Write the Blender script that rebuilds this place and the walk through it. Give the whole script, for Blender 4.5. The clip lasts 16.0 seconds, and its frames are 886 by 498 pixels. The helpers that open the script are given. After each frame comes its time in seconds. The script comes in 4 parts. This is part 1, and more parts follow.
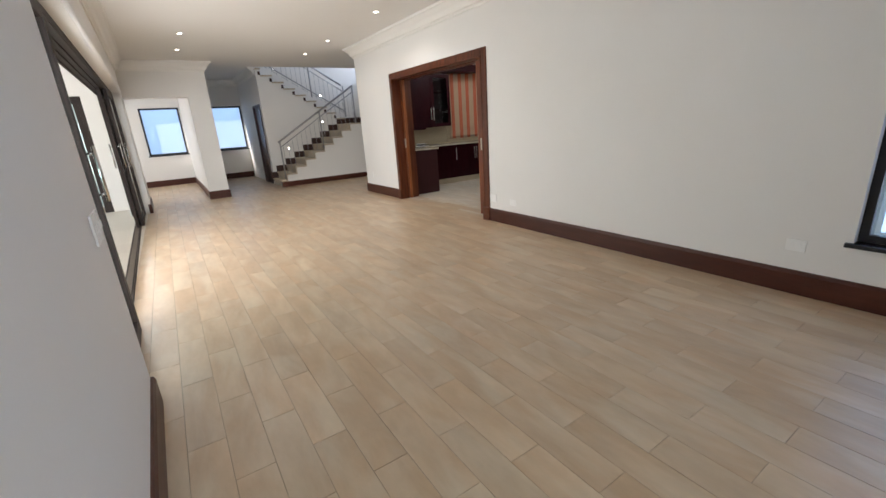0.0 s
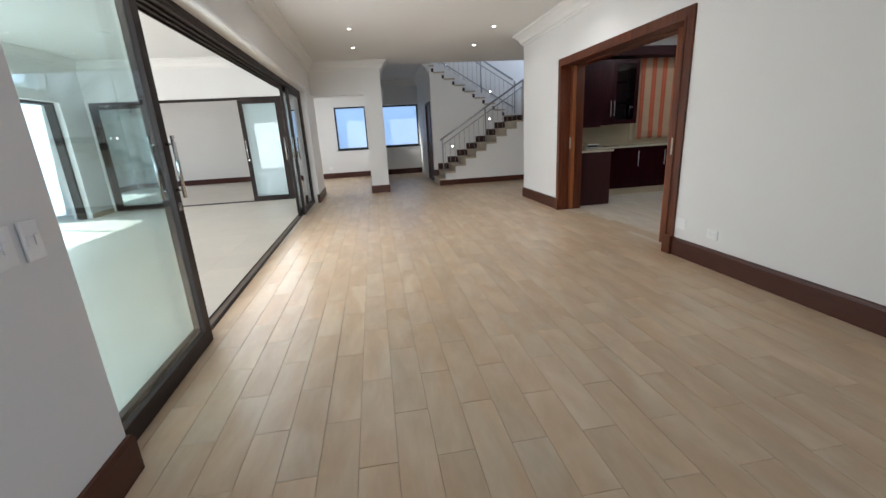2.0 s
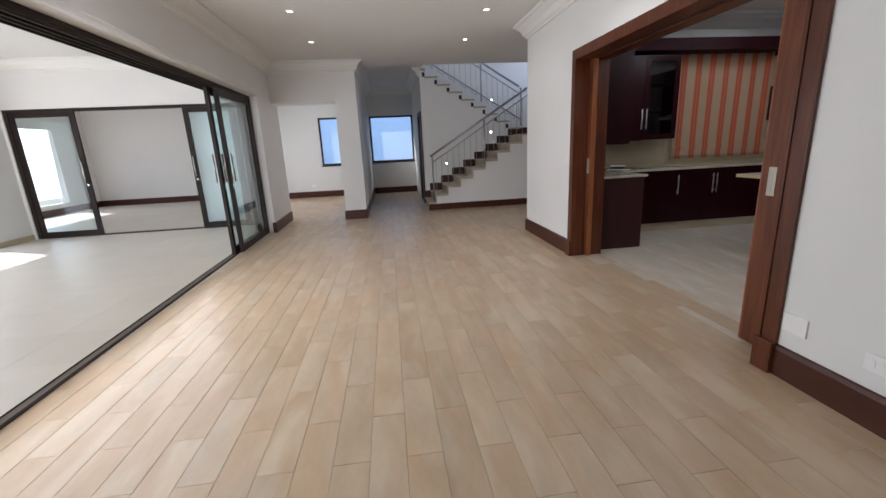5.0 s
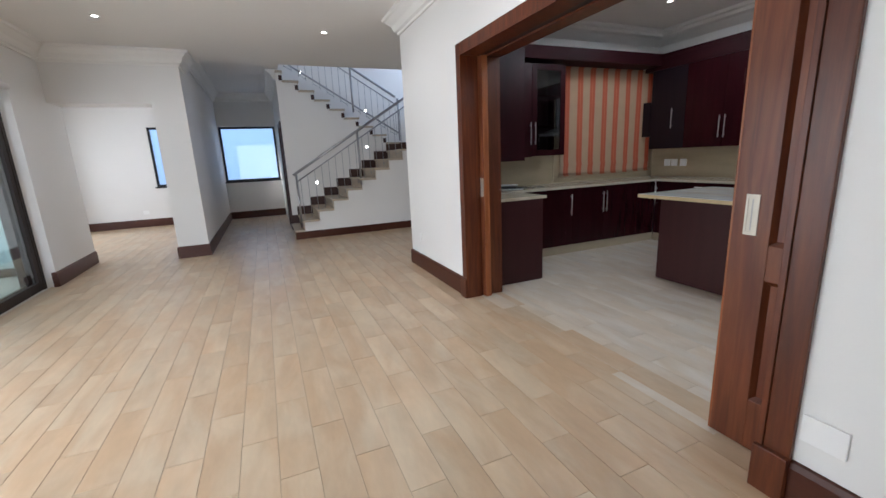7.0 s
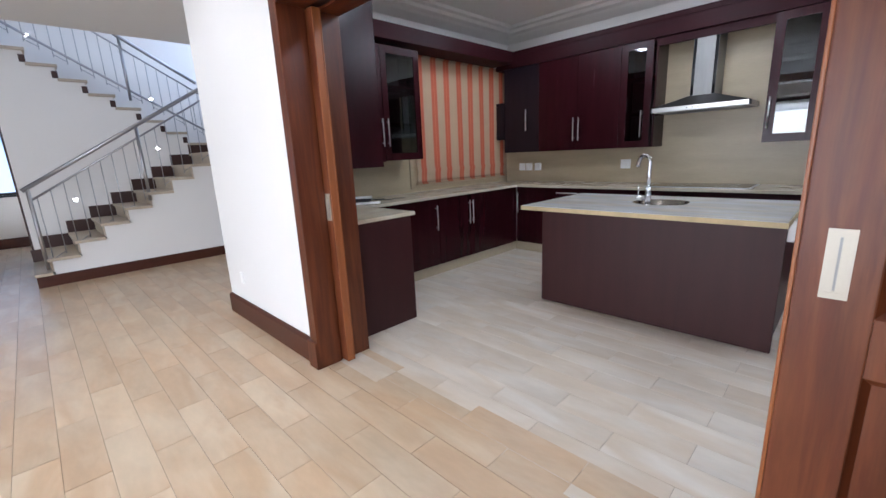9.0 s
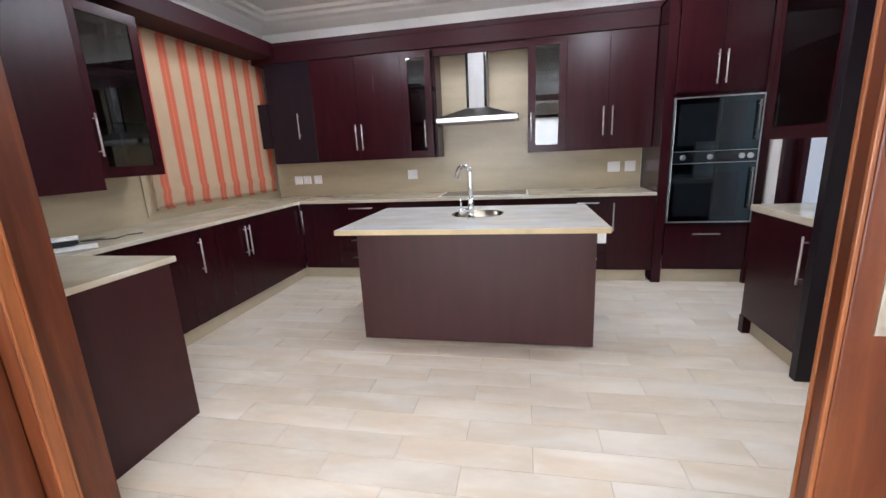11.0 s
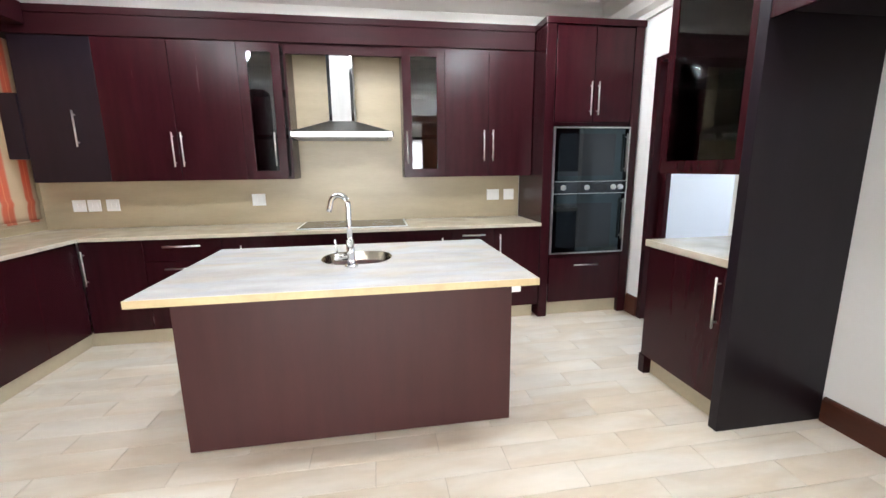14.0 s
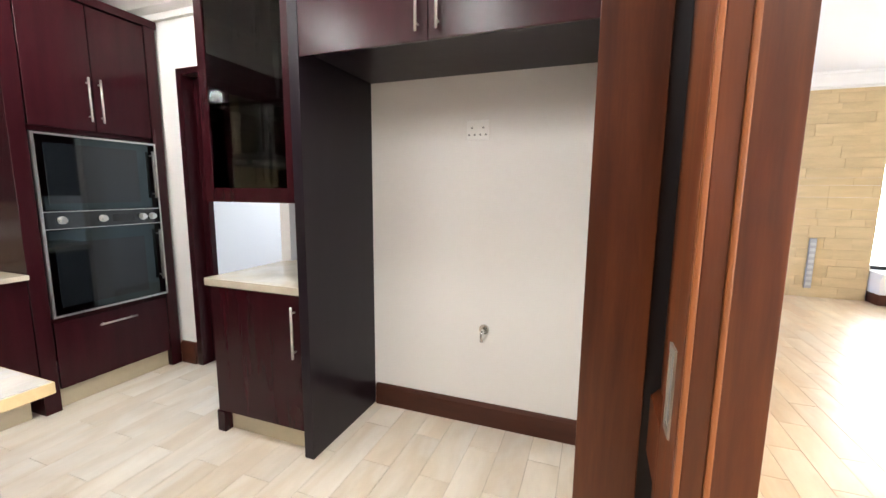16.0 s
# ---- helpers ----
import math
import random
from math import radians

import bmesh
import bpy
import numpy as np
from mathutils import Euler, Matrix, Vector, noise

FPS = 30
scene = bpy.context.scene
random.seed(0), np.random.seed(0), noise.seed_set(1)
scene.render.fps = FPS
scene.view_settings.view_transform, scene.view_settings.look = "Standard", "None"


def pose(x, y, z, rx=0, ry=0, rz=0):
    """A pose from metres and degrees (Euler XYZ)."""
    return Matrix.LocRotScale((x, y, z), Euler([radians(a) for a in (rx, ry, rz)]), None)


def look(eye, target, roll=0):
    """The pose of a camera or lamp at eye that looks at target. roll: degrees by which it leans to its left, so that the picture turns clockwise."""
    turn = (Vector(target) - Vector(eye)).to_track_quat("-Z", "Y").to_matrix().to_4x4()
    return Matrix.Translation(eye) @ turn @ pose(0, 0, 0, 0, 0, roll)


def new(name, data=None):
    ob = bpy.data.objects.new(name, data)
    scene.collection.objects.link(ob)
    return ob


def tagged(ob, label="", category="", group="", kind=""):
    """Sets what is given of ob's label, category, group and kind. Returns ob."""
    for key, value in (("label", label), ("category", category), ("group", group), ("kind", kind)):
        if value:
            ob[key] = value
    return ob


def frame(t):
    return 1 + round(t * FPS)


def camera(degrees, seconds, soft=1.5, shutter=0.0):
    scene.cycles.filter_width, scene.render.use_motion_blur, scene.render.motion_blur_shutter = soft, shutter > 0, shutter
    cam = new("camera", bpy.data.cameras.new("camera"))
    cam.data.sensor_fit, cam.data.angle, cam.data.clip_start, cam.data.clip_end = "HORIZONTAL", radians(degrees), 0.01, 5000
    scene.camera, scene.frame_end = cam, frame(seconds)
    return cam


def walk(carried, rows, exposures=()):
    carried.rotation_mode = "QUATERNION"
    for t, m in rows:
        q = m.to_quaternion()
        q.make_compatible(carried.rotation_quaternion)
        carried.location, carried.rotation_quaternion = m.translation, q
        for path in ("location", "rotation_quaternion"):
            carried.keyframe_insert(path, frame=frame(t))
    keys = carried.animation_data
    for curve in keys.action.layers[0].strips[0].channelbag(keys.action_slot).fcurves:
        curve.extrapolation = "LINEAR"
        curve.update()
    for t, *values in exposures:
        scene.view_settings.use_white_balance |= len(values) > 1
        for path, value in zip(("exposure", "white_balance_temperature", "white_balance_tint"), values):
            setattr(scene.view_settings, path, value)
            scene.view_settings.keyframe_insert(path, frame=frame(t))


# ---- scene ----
cam = camera(94.75, 16.0)
PATH = [
    (0, (0.539, 0.345, 1.407), (1.571, 1.952, 0.814), -3.7),
    (0.5, (0.767, 0.506, 1.391), (1.46, 2.29, 0.811), -2.7),
    (1, (0.999, 0.694, 1.363), (1.588, 2.498, 0.731), -1.7),
    (1.5, (1.177, 0.967, 1.359), (1.584, 2.838, 0.781), -2.7),
    (2, (1.344, 1.227, 1.324), (1.633, 3.129, 0.779), -3.2),
    (2.5, (1.568, 1.464, 1.336), (1.961, 3.338, 0.758), -3.1),
    (3, (1.696, 1.784, 1.348), (1.998, 3.675, 0.772), -3.5),
    (5.5, (2.269, 3.259, 1.36), (2.501, 5.193, 0.903), -2.8),
    (6, (2.346, 3.547, 1.345), (2.758, 5.455, 0.909), -3.7),
    (6.5, (2.437, 3.859, 1.348), (3.062, 5.707, 0.907), -4.7),
    (7, (2.589, 4.124, 1.356), (3.347, 5.922, 0.917), -2.6),
    (7.5, (2.729, 4.363, 1.345), (3.618, 6.095, 0.889), -2.1),
    (8, (2.855, 4.662, 1.357), (3.967, 6.276, 0.96), -4.0),
    (8.5, (2.975, 4.928, 1.341), (4.217, 6.43, 0.892), -3.1),
    (9, (3.125, 5.167, 1.359), (4.496, 6.551, 0.906), -2.6),
    (9.5, (3.234, 5.401, 1.343), (4.817, 6.551, 0.929), -4.9),
    (10, (3.32, 5.583, 1.35), (5.081, 6.421, 0.907), -4.6),
    (12.3, (3.77, 6.079, 1.394), (5.713, 6.295, 0.965), -2.2),
    (12.5, (3.795, 6.089, 1.393), (5.714, 6.406, 0.926), -2.0),
    (13, (3.923, 6.138, 1.387), (5.841, 6.512, 0.961), -2.4),
    (13.5, (4.096, 6.145, 1.403), (6.059, 6.186, 1.025), -2.2),
    (14, (4.269, 6.099, 1.404), (6.207, 5.786, 1.02), -0.7),
    (14.5, (4.396, 5.994, 1.403), (6.189, 5.175, 1.068), 0.7),
    (15, (4.52, 5.978, 1.419), (5.97, 4.637, 1.106), -0.3),
    (15.5, (4.62, 5.984, 1.436), (5.65, 4.297, 1.131), -0.6),
    (16, (4.636, 5.983, 1.428), (5.329, 4.128, 1.147), 0.5),
]
EXPOSURES = [(0, 0.90, 6550, 12), (1.5, 0.80, 6250, 10), (2, 0.65, 6150, 10), (3, 0.47, 6400, 20), (5.5, 0.50, 6000, 13), (7, 0.90, 5900, 12), (8.5, 1.34, 5680, 14), (10, 1.8, 5850, 16), (12.5, 2.5, 6280, 14), (14, 2.68, 6280, 11), (15, 2.70, 6430, 10), (16, 2.70, 6850, 13)]
walk(cam, [(t, look(eye, target, roll)) for t, eye, target, roll in PATH], EXPOSURES)

# ---- light ----
SUN_EL, SUN_DIR = 50.0, Vector((0.582, -0.273, -0.766))
world = bpy.data.worlds.new("sky")
scene.world = world
world.use_nodes = True
wn, wl = world.node_tree.nodes, world.node_tree.links
sky = wn.new("ShaderNodeTexSky")
sky.sky_type, sky.sun_disc = "NISHITA", False
sky.sun_elevation = radians(SUN_EL)
sky.sun_rotation = math.atan2(-SUN_DIR.x, -SUN_DIR.y)
wl.new(sky.outputs["Color"], wn["Background"].inputs["Color"])
wn["Background"].inputs["Strength"].default_value = 0.12

sun = new("sun", bpy.data.lights.new("sun", "SUN"))
sun.data.energy, sun.data.angle, sun.data.color = 5.0, radians(0.5), (1.0, 0.95, 0.87)
sun.matrix_world = look((-20, 12, 25), Vector((-20, 12, 25)) + SUN_DIR)


def window_light(name, eye, target, w, h, power, color):
    """Sky light through an opening; some openings are unseen and added for light."""
    lamp = new(name, bpy.data.lights.new(name, "AREA"))
    lamp.data.shape, lamp.data.size, lamp.data.size_y = "RECTANGLE", w, h
    lamp.data.energy, lamp.data.color = power, color
    lamp.matrix_world = look(eye, target)
    return lamp


DAY, COOL = (0.93, 0.97, 1.0), (0.40, 0.57, 1.0)
window_light("east_window_light", (4.45, 0.2, 1.3), (0, 0.2, 1.0), 1.5, 1.6, 8, COOL)
window_light("south_window_light", (0.62, -1.35, 1.25), (0.9, 4, 0.8), 1.0, 1.6, 14, DAY)
window_light("patio_west_light", (-4.9, 8.3, 1.2), (0, 8.3, 0.9), 4.6, 2.1, 34, DAY)
window_light("slider_opening_light", (0.07, 6.1, 1.15), (4, 6.1, 1.0), 3.4, 2.0, 27, DAY)
# fill for the patio, from an added opening out of view
window_light("patio_fill_light", (-2.4, 0.6, 1.2), (-2.4, 8, 1.0), 3.4, 2.1, 112, DAY)
# added to brighten the far hall, in an unseen side doorway
window_light("hall_fill_light", (-1.52, 14.0, 1.2), (2, 14.0, 1.0), 2.6, 2.1, 25, DAY)
window_light("stairwell_window_light", (6.5, 13.2, 3.9), (3.5, 13.2, 2.6), 1.4, 1.8, 12, (0.66, 0.79, 1.0))
window_light("scullery_window_light", (6.9, 1.1, 1.6), (6.7, 4, 0.9), 2.0, 1.1, 6.5, (0.66, 0.80, 1.0))
window_light("far_room_light", (-7.05, 14.5, 1.4), (-2, 14.5, 1.2), 2.8, 1.9, 16, DAY)
window_light("blind_window_light", (7.42, 9.14, 1.75), (7.42, 5, 1.2), 1.6, 1.3, 9, DAY)


def lamp_beam(x, y, power, color, wide, blend):
    """The wide beam of a ceiling downlight, known or added as fill."""
    lamp = new("downlight_beam", bpy.data.lights.new("downlight_beam", "SPOT"))
    lamp.data.energy, lamp.data.color, lamp.data.shadow_soft_size = power, color, 0.15
    lamp.data.spot_size, lamp.data.spot_blend = radians(wide), blend
    lamp.matrix_world = look((x, y, 2.985), (x, y, 0))


WARM = (1.0, 0.965, 0.92)
# left lamp at 6.4 is unseen, mirrored from the right one
LIVING_LAMPS = [(x, y) for y in (6.4, 8.55, 10.0) for x in (1.14, 3.53)]
# only (7.15, 7.85) is a known fixture; the other five are added fill
KITCHEN_LAMPS = [(x, y) for y in (4.85, 6.35, 7.85) for x in (5.65, 7.15)]
for lx, ly in LIVING_LAMPS:
    lamp_beam(lx, ly, (26 if lx < 2 else 20) if ly < 7 else (12 if lx < 2 else 8), WARM, 145, 0.6)
# cool tint and wide spread stand in for daylight in the kitchen
for lx, ly in KITCHEN_LAMPS:
    lamp_beam(lx, ly, {4.85: 22, 6.35: 15.5, 7.85: 15}[ly], (0.93, 0.98, 1.0), 174, 0.22)


# ---- materials ----
def material(name, color, rough=0.5, metal=0.0, vary=0.08, scale=3.0, fine=60.0, bump=0.1, spec=0.5, stretch=(1, 1, 1), island=0.0, coat=0.0, second=None):
    """A surface with colour variation at two scales and a fine relief."""
    m = bpy.data.materials.new(name)
    m.use_nodes = True
    n, l = m.node_tree.nodes, m.node_tree.links
    b = n["Principled BSDF"]
    co = n.new("ShaderNodeTexCoord")
    mp = n.new("ShaderNodeMapping")
    mp.inputs["Scale"].default_value = stretch
    l.new(co.outputs["Object"], mp.inputs["Vector"])
    big, small = n.new("ShaderNodeTexNoise"), n.new("ShaderNodeTexNoise")
    big.inputs["Scale"].default_value, small.inputs["Scale"].default_value = scale, fine
    big.inputs["Detail"].default_value, small.inputs["Detail"].default_value = 4, 3
    src = mp.outputs["Vector"]
    if island:
        info = n.new("ShaderNodeObjectInfo")
        geo = n.new("ShaderNodeNewGeometry")
        add = n.new("ShaderNodeMath")
        l.new(info.outputs["Random"], add.inputs[0])
        l.new(geo.outputs["Random Per Island"], add.inputs[1])
        frac = n.new("ShaderNodeMath")
        frac.operation = "FRACT"
        l.new(add.outputs[0], frac.inputs[0])
        sc = n.new("ShaderNodeVectorMath")
        sc.operation = "SCALE"
        sc.inputs[0].default_value = (37, 19, 11)
        l.new(frac.outputs[0], sc.inputs["Scale"])
        off = n.new("ShaderNodeVectorMath")
        l.new(mp.outputs["Vector"], off.inputs[0])
        l.new(sc.outputs[0], off.inputs[1])
        src = off.outputs[0]
    l.new(src, big.inputs["Vector"])
    l.new(src, small.inputs["Vector"])
    val = n.new("ShaderNodeMath")
    val.operation = "MULTIPLY_ADD"
    l.new(big.outputs["Fac"], val.inputs[0])
    val.inputs[1].default_value, val.inputs[2].default_value = 2 * vary * 1.6, 1 - 1.6 * vary
    fin = n.new("ShaderNodeMath")
    fin.operation = "MULTIPLY_ADD"
    l.new(small.outputs["Fac"], fin.inputs[0])
    fin.inputs[1].default_value = vary
    l.new(val.outputs[0], fin.inputs[2])
    last = fin.outputs[0]
    if island:
        isl = n.new("ShaderNodeMath")
        isl.operation = "MULTIPLY_ADD"
        l.new(frac.outputs[0], isl.inputs[0])
        isl.inputs[1].default_value = island
        l.new(last, isl.inputs[2])
        last = isl.outputs[0]
    hsv = n.new("ShaderNodeHueSaturation")
    hsv.inputs["Color"].default_value = (*color, 1)
    if second:
        tone = n.new("ShaderNodeTexNoise")
        tone.inputs["Scale"].default_value, tone.inputs["Detail"].default_value = scale * 0.7, 5
        tone.inputs["Distortion"].default_value = 0.8
        shift = n.new("ShaderNodeVectorMath")
        shift.inputs[1].default_value = (5.3, 8.1, 2.7)
        l.new(src, shift.inputs[0])
        l.new(shift.outputs[0], tone.inputs["Vector"])
        ramp = n.new("ShaderNodeMapRange")
        ramp.inputs["From Min"].default_value, ramp.inputs["From Max"].default_value = 0.38, 0.66
        l.new(tone.outputs["Fac"], ramp.inputs["Value"])
        mix = n.new("ShaderNodeMix")
        mix.data_type = "RGBA"
        mix.inputs[6].default_value, mix.inputs[7].default_value = (*color, 1), (*second, 1)
        l.new(ramp.outputs["Result"], mix.inputs[0])
        l.new(mix.outputs[2], hsv.inputs["Color"])
    l.new(last, hsv.inputs["Value"])
    l.new(hsv.outputs["Color"], b.inputs["Base Color"])
    rr = n.new("ShaderNodeMath")
    rr.operation = "MULTIPLY_ADD"
    l.new(big.outputs["Fac"], rr.inputs[0])
    rr.inputs[1].default_value, rr.inputs[2].default_value = 0.25 * rough, 0.875 * rough
    l.new(rr.outputs[0], b.inputs["Roughness"])
    b.inputs["Metallic"].default_value = metal
    b.inputs["Specular IOR Level"].default_value = spec
    b.inputs["Coat Weight"].default_value = coat
    b.inputs["Coat Roughness"].default_value = 0.12
    if bump:
        bp = n.new("ShaderNodeBump")
        bp.inputs["Strength"].default_value, bp.inputs["Distance"].default_value = bump, 0.002
        l.new(small.outputs["Fac"], bp.inputs["Height"])
        l.new(bp.outputs["Normal"], b.inputs["Normal"])
    return m


def glass(name, color=(1, 1, 1), rough=0.0, ior=1.45):
    m = bpy.data.materials.new(name)
    m.use_nodes = True
    b = m.node_tree.nodes["Principled BSDF"]
    b.inputs["Base Color"].default_value = (*color, 1)
    b.inputs["Transmission Weight"].default_value = 1
    b.inputs["Roughness"].default_value, b.inputs["IOR"].default_value = rough, ior
    return m


def glowing(name, color, strength):
    m = bpy.data.materials.new(name)
    m.use_nodes = True
    b = m.node_tree.nodes["Principled BSDF"]
    b.inputs["Base Color"].default_value = (*color, 1)
    b.inputs["Emission Color"].default_value = (*color, 1)
    b.inputs["Emission Strength"].default_value = strength
    return m


def striped(name):
    """Woven cloth with broad orange stripes, each with a thin pale line."""
    m = material(name, (0.60, 0.47, 0.30), 0.9, vary=0.05, scale=6, fine=250, bump=0.3, spec=0.2)
    n, l = m.node_tree.nodes, m.node_tree.links
    hsv = n["Hue/Saturation/Value"]
    co = n.new("ShaderNodeTexCoord")
    sep = n.new("ShaderNodeSeparateXYZ")
    l.new(co.outputs["Object"], sep.inputs[0])
    mul = n.new("ShaderNodeMath")
    mul.operation = "MULTIPLY_ADD"
    mul.inputs[1].default_value, mul.inputs[2].default_value = 1 / 0.228, 0.155 / 0.228
    l.new(sep.outputs["X"], mul.inputs[0])
    fr = n.new("ShaderNodeMath")
    fr.operation = "FRACT"
    l.new(mul.outputs[0], fr.inputs[0])
    ramp = n.new("ShaderNodeValToRGB")
    ramp.color_ramp.interpolation = "CONSTANT"
    e = ramp.color_ramp.elements
    base, orange, mid, pale = (0.46, 0.36, 0.25, 1), (0.48, 0.145, 0.085, 1), (0.55, 0.22, 0.12, 1), (0.47, 0.22, 0.15, 1)
    e[0].position, e[0].color = 0.0, base
    e[1].position, e[1].color = 0.54, pale
    for p, c in ((0.58, orange), (0.745, mid), (0.785, orange), (0.945, pale), (0.985, base)):
        k = e.new(p)
        k.color = c
    l.new(fr.outputs[0], ramp.inputs[0])
    l.new(ramp.outputs[0], hsv.inputs["Color"])
    thin = n.new("ShaderNodeBsdfTranslucent")
    l.new(hsv.outputs["Color"], thin.inputs["Color"])
    mix = n.new("ShaderNodeMixShader")
    mix.inputs[0].default_value = 0.3
    l.new(n["Principled BSDF"].outputs[0], mix.inputs[1])
    l.new(thin.outputs[0], mix.inputs[2])
    l.new(mix.outputs[0], n["Material Output"].inputs["Surface"])
    return m


PLASTER = material("white_plaster", (0.80, 0.782, 0.755), 0.6, vary=0.02, scale=1.2, fine=90, bump=0.12, spec=0.3)
CEILING = material("ceiling_paint", (0.82, 0.80, 0.77), 0.7, vary=0.015, scale=1, fine=80, bump=0.05, spec=0.2)
CORNICE = material("cornice_paint", (0.84, 0.82, 0.78), 0.55, vary=0.015, scale=2, fine=80, bump=0.04, spec=0.3)
SKIRT = material("dark_stained_skirting", (0.060, 0.0165, 0.0085), 0.42, spec=0.35, vary=0.25, scale=4, fine=40, bump=0.15, stretch=(1, 1, 6))
MAHOGANY = material("mahogany", (0.066, 0.0150, 0.0047), 0.38, vary=0.36, scale=3, fine=22, bump=0.15, stretch=(9, 9, 0.7), coat=0.08, spec=0.4, second=(0.106, 0.027, 0.0085))
CABINET = material("dark_cherry_veneer", (0.021, 0.0030, 0.0050), 0.26, vary=0.34, scale=2.5, fine=30, bump=0.05, stretch=(6, 6, 0.6), spec=0.24)
# cabinet cherry, browner and brighter, doorway light partly put into the colour
ISLAND = material("lit_brown_cherry_veneer", (0.046, 0.013, 0.0125), 0.45, vary=0.15, scale=2.5, fine=30, bump=0.05, stretch=(6, 6, 0.6), spec=0.35)
LEAF = material("door_mahogany", (0.092, 0.0215, 0.0070), 0.40, vary=0.36, scale=3, fine=22, bump=0.15, stretch=(9, 9, 0.7), coat=0.08, spec=0.4, second=(0.145, 0.043, 0.0145))
PANEL = material("dark_side_panel", (0.011, 0.007, 0.0105), 0.30, vary=0.2, scale=2.5, fine=30, bump=0.05, stretch=(6, 6, 0.6), spec=0.25)
PELMET = material("satin_cherry_pelmet", (0.021, 0.0030, 0.0050), 0.55, vary=0.3, scale=2.5, fine=30, bump=0.05, stretch=(0.6, 0.6, 6), spec=0.15)
ENDPANEL = material("brown_cherry_end_panel", (0.034, 0.0088, 0.0095), 0.42, vary=0.15, scale=2.5, fine=30, bump=0.05, stretch=(6, 6, 0.6), spec=0.3)
DARK = material("cabinet_inside", (0.03, 0.018, 0.018), 0.5, vary=0.1, bump=0)
PLANK = material("beige_wood_look_tile", (0.49, 0.345, 0.215), 0.34, vary=0.15, scale=2.6, fine=16, bump=0.12, stretch=(2.6, 0.8, 1), island=0.13, second=(0.55, 0.44, 0.31))
# paler copy of PLANK, the cooler kitchen light partly put into its colour
PALE_LIT = material("cool_lit_wood_look_tile", (0.58, 0.49, 0.385), 0.36, vary=0.12, scale=2.6, fine=16, bump=0.10, stretch=(2.6, 0.8, 1), island=0.11, second=(0.64, 0.585, 0.51))
GROUT = material("grout", (0.30, 0.235, 0.165), 0.9, vary=0.15, scale=5, fine=60)
PATIO_TILE = material("cream_patio_tile", (0.70, 0.65, 0.57), 0.4, vary=0.05, scale=2, fine=25, bump=0.05, island=0.06)
STONE = material("sandstone", (0.50, 0.37, 0.20), 0.85, vary=0.2, scale=4, fine=40, bump=0.5, island=0.10, stretch=(0.6, 1, 3))
SPLASH = material("travertine_splashback", (0.41, 0.335, 0.218), 0.35, vary=0.12, scale=1.8, fine=18, bump=0.05, stretch=(1, 1, 5))
GRANITE = material("pale_granite", (0.52, 0.485, 0.43), 0.14, vary=0.18, scale=5, fine=70, bump=0.03, stretch=(1.6, 0.6, 1), second=(0.49, 0.51, 0.545))
WORKTOP = material("beige_granite", (0.46, 0.40, 0.30), 0.14, vary=0.14, scale=6, fine=70, bump=0.03, second=(0.52, 0.47, 0.385))
GRANITE_EDGE = material("raw_granite_edge", (0.52, 0.40, 0.22), 0.5, vary=0.2, scale=9, fine=60, bump=0.4)
KICK = material("beige_tile_plinth", (0.46, 0.39, 0.27), 0.45, vary=0.12, scale=3, fine=25)
STEEL = material("brushed_steel", (0.44, 0.44, 0.44), 0.32, metal=1.0, vary=0.06, scale=6, fine=120, bump=0.03)
BRIGHT = material("bright_satin_metal", (0.72, 0.71, 0.69), 0.30, metal=1.0, vary=0.04, scale=6, fine=120, bump=0.02)
NICKEL = material("satin_nickel", (0.48, 0.44, 0.37), 0.5, metal=0.75, vary=0.06, scale=6, fine=120, bump=0.02)
# mahogany lightened to carry the light on the door edges
LIT_EDGE = material("lit_edge_mahogany", (0.23, 0.070, 0.019), 0.42, vary=0.3, scale=3, fine=22, bump=0.1, stretch=(9, 9, 0.7), coat=0.2)
HOOD = material("hood_steel", (0.23, 0.225, 0.22), 0.40, metal=1.0, vary=0.08, scale=5, fine=120, bump=0.03, stretch=(1, 6, 1))
RAIL = material("satin_steel_rail", (0.42, 0.42, 0.43), 0.38, metal=1.0, vary=0.08, scale=6, fine=100, bump=0.02)
CHROME = material("chrome", (0.58, 0.58, 0.58), 0.12, metal=1.0, vary=0.02, bump=0)
FRAME = material("bronze_frame", (0.026, 0.0165, 0.0130), 0.5, spec=0.25, vary=0.12, scale=5, fine=60, bump=0.05)
SILL = material("worn_bronze_track", (0.15, 0.115, 0.09), 0.5, vary=0.2, scale=8, fine=60, bump=0.1)
BLACKFRAME = material("black_window_frame", (0.012, 0.012, 0.014), 0.4, vary=0.1, bump=0.03)
WHITE = material("white_plastic", (0.88, 0.87, 0.85), 0.35, vary=0.02, bump=0)
GREY = material("grey_plastic", (0.30, 0.30, 0.30), 0.4, vary=0.05, bump=0)
BLACK = material("black_plastic", (0.012, 0.012, 0.014), 0.35, vary=0.05, bump=0)
BLACKGLASS = material("black_glass", (0.006, 0.008, 0.010), 0.05, vary=0.02, bump=0, spec=0.7)
OVENGLASS = material("half_mirrored_oven_glass", (0.060, 0.076, 0.08), 0.05, metal=1.0, vary=0.02, bump=0)
BOWL = material("sink_bowl_steel", (0.20, 0.175, 0.14), 0.25, metal=1.0, vary=0.06, scale=6, fine=120, bump=0.03)
PATIO_GROUT = material("pale_patio_grout", (0.64, 0.59, 0.51), 0.9, vary=0.1, scale=5, fine=60)
TREAD = material("beige_stair_tile", (0.46, 0.385, 0.29), 0.45, vary=0.12, scale=5, fine=30)
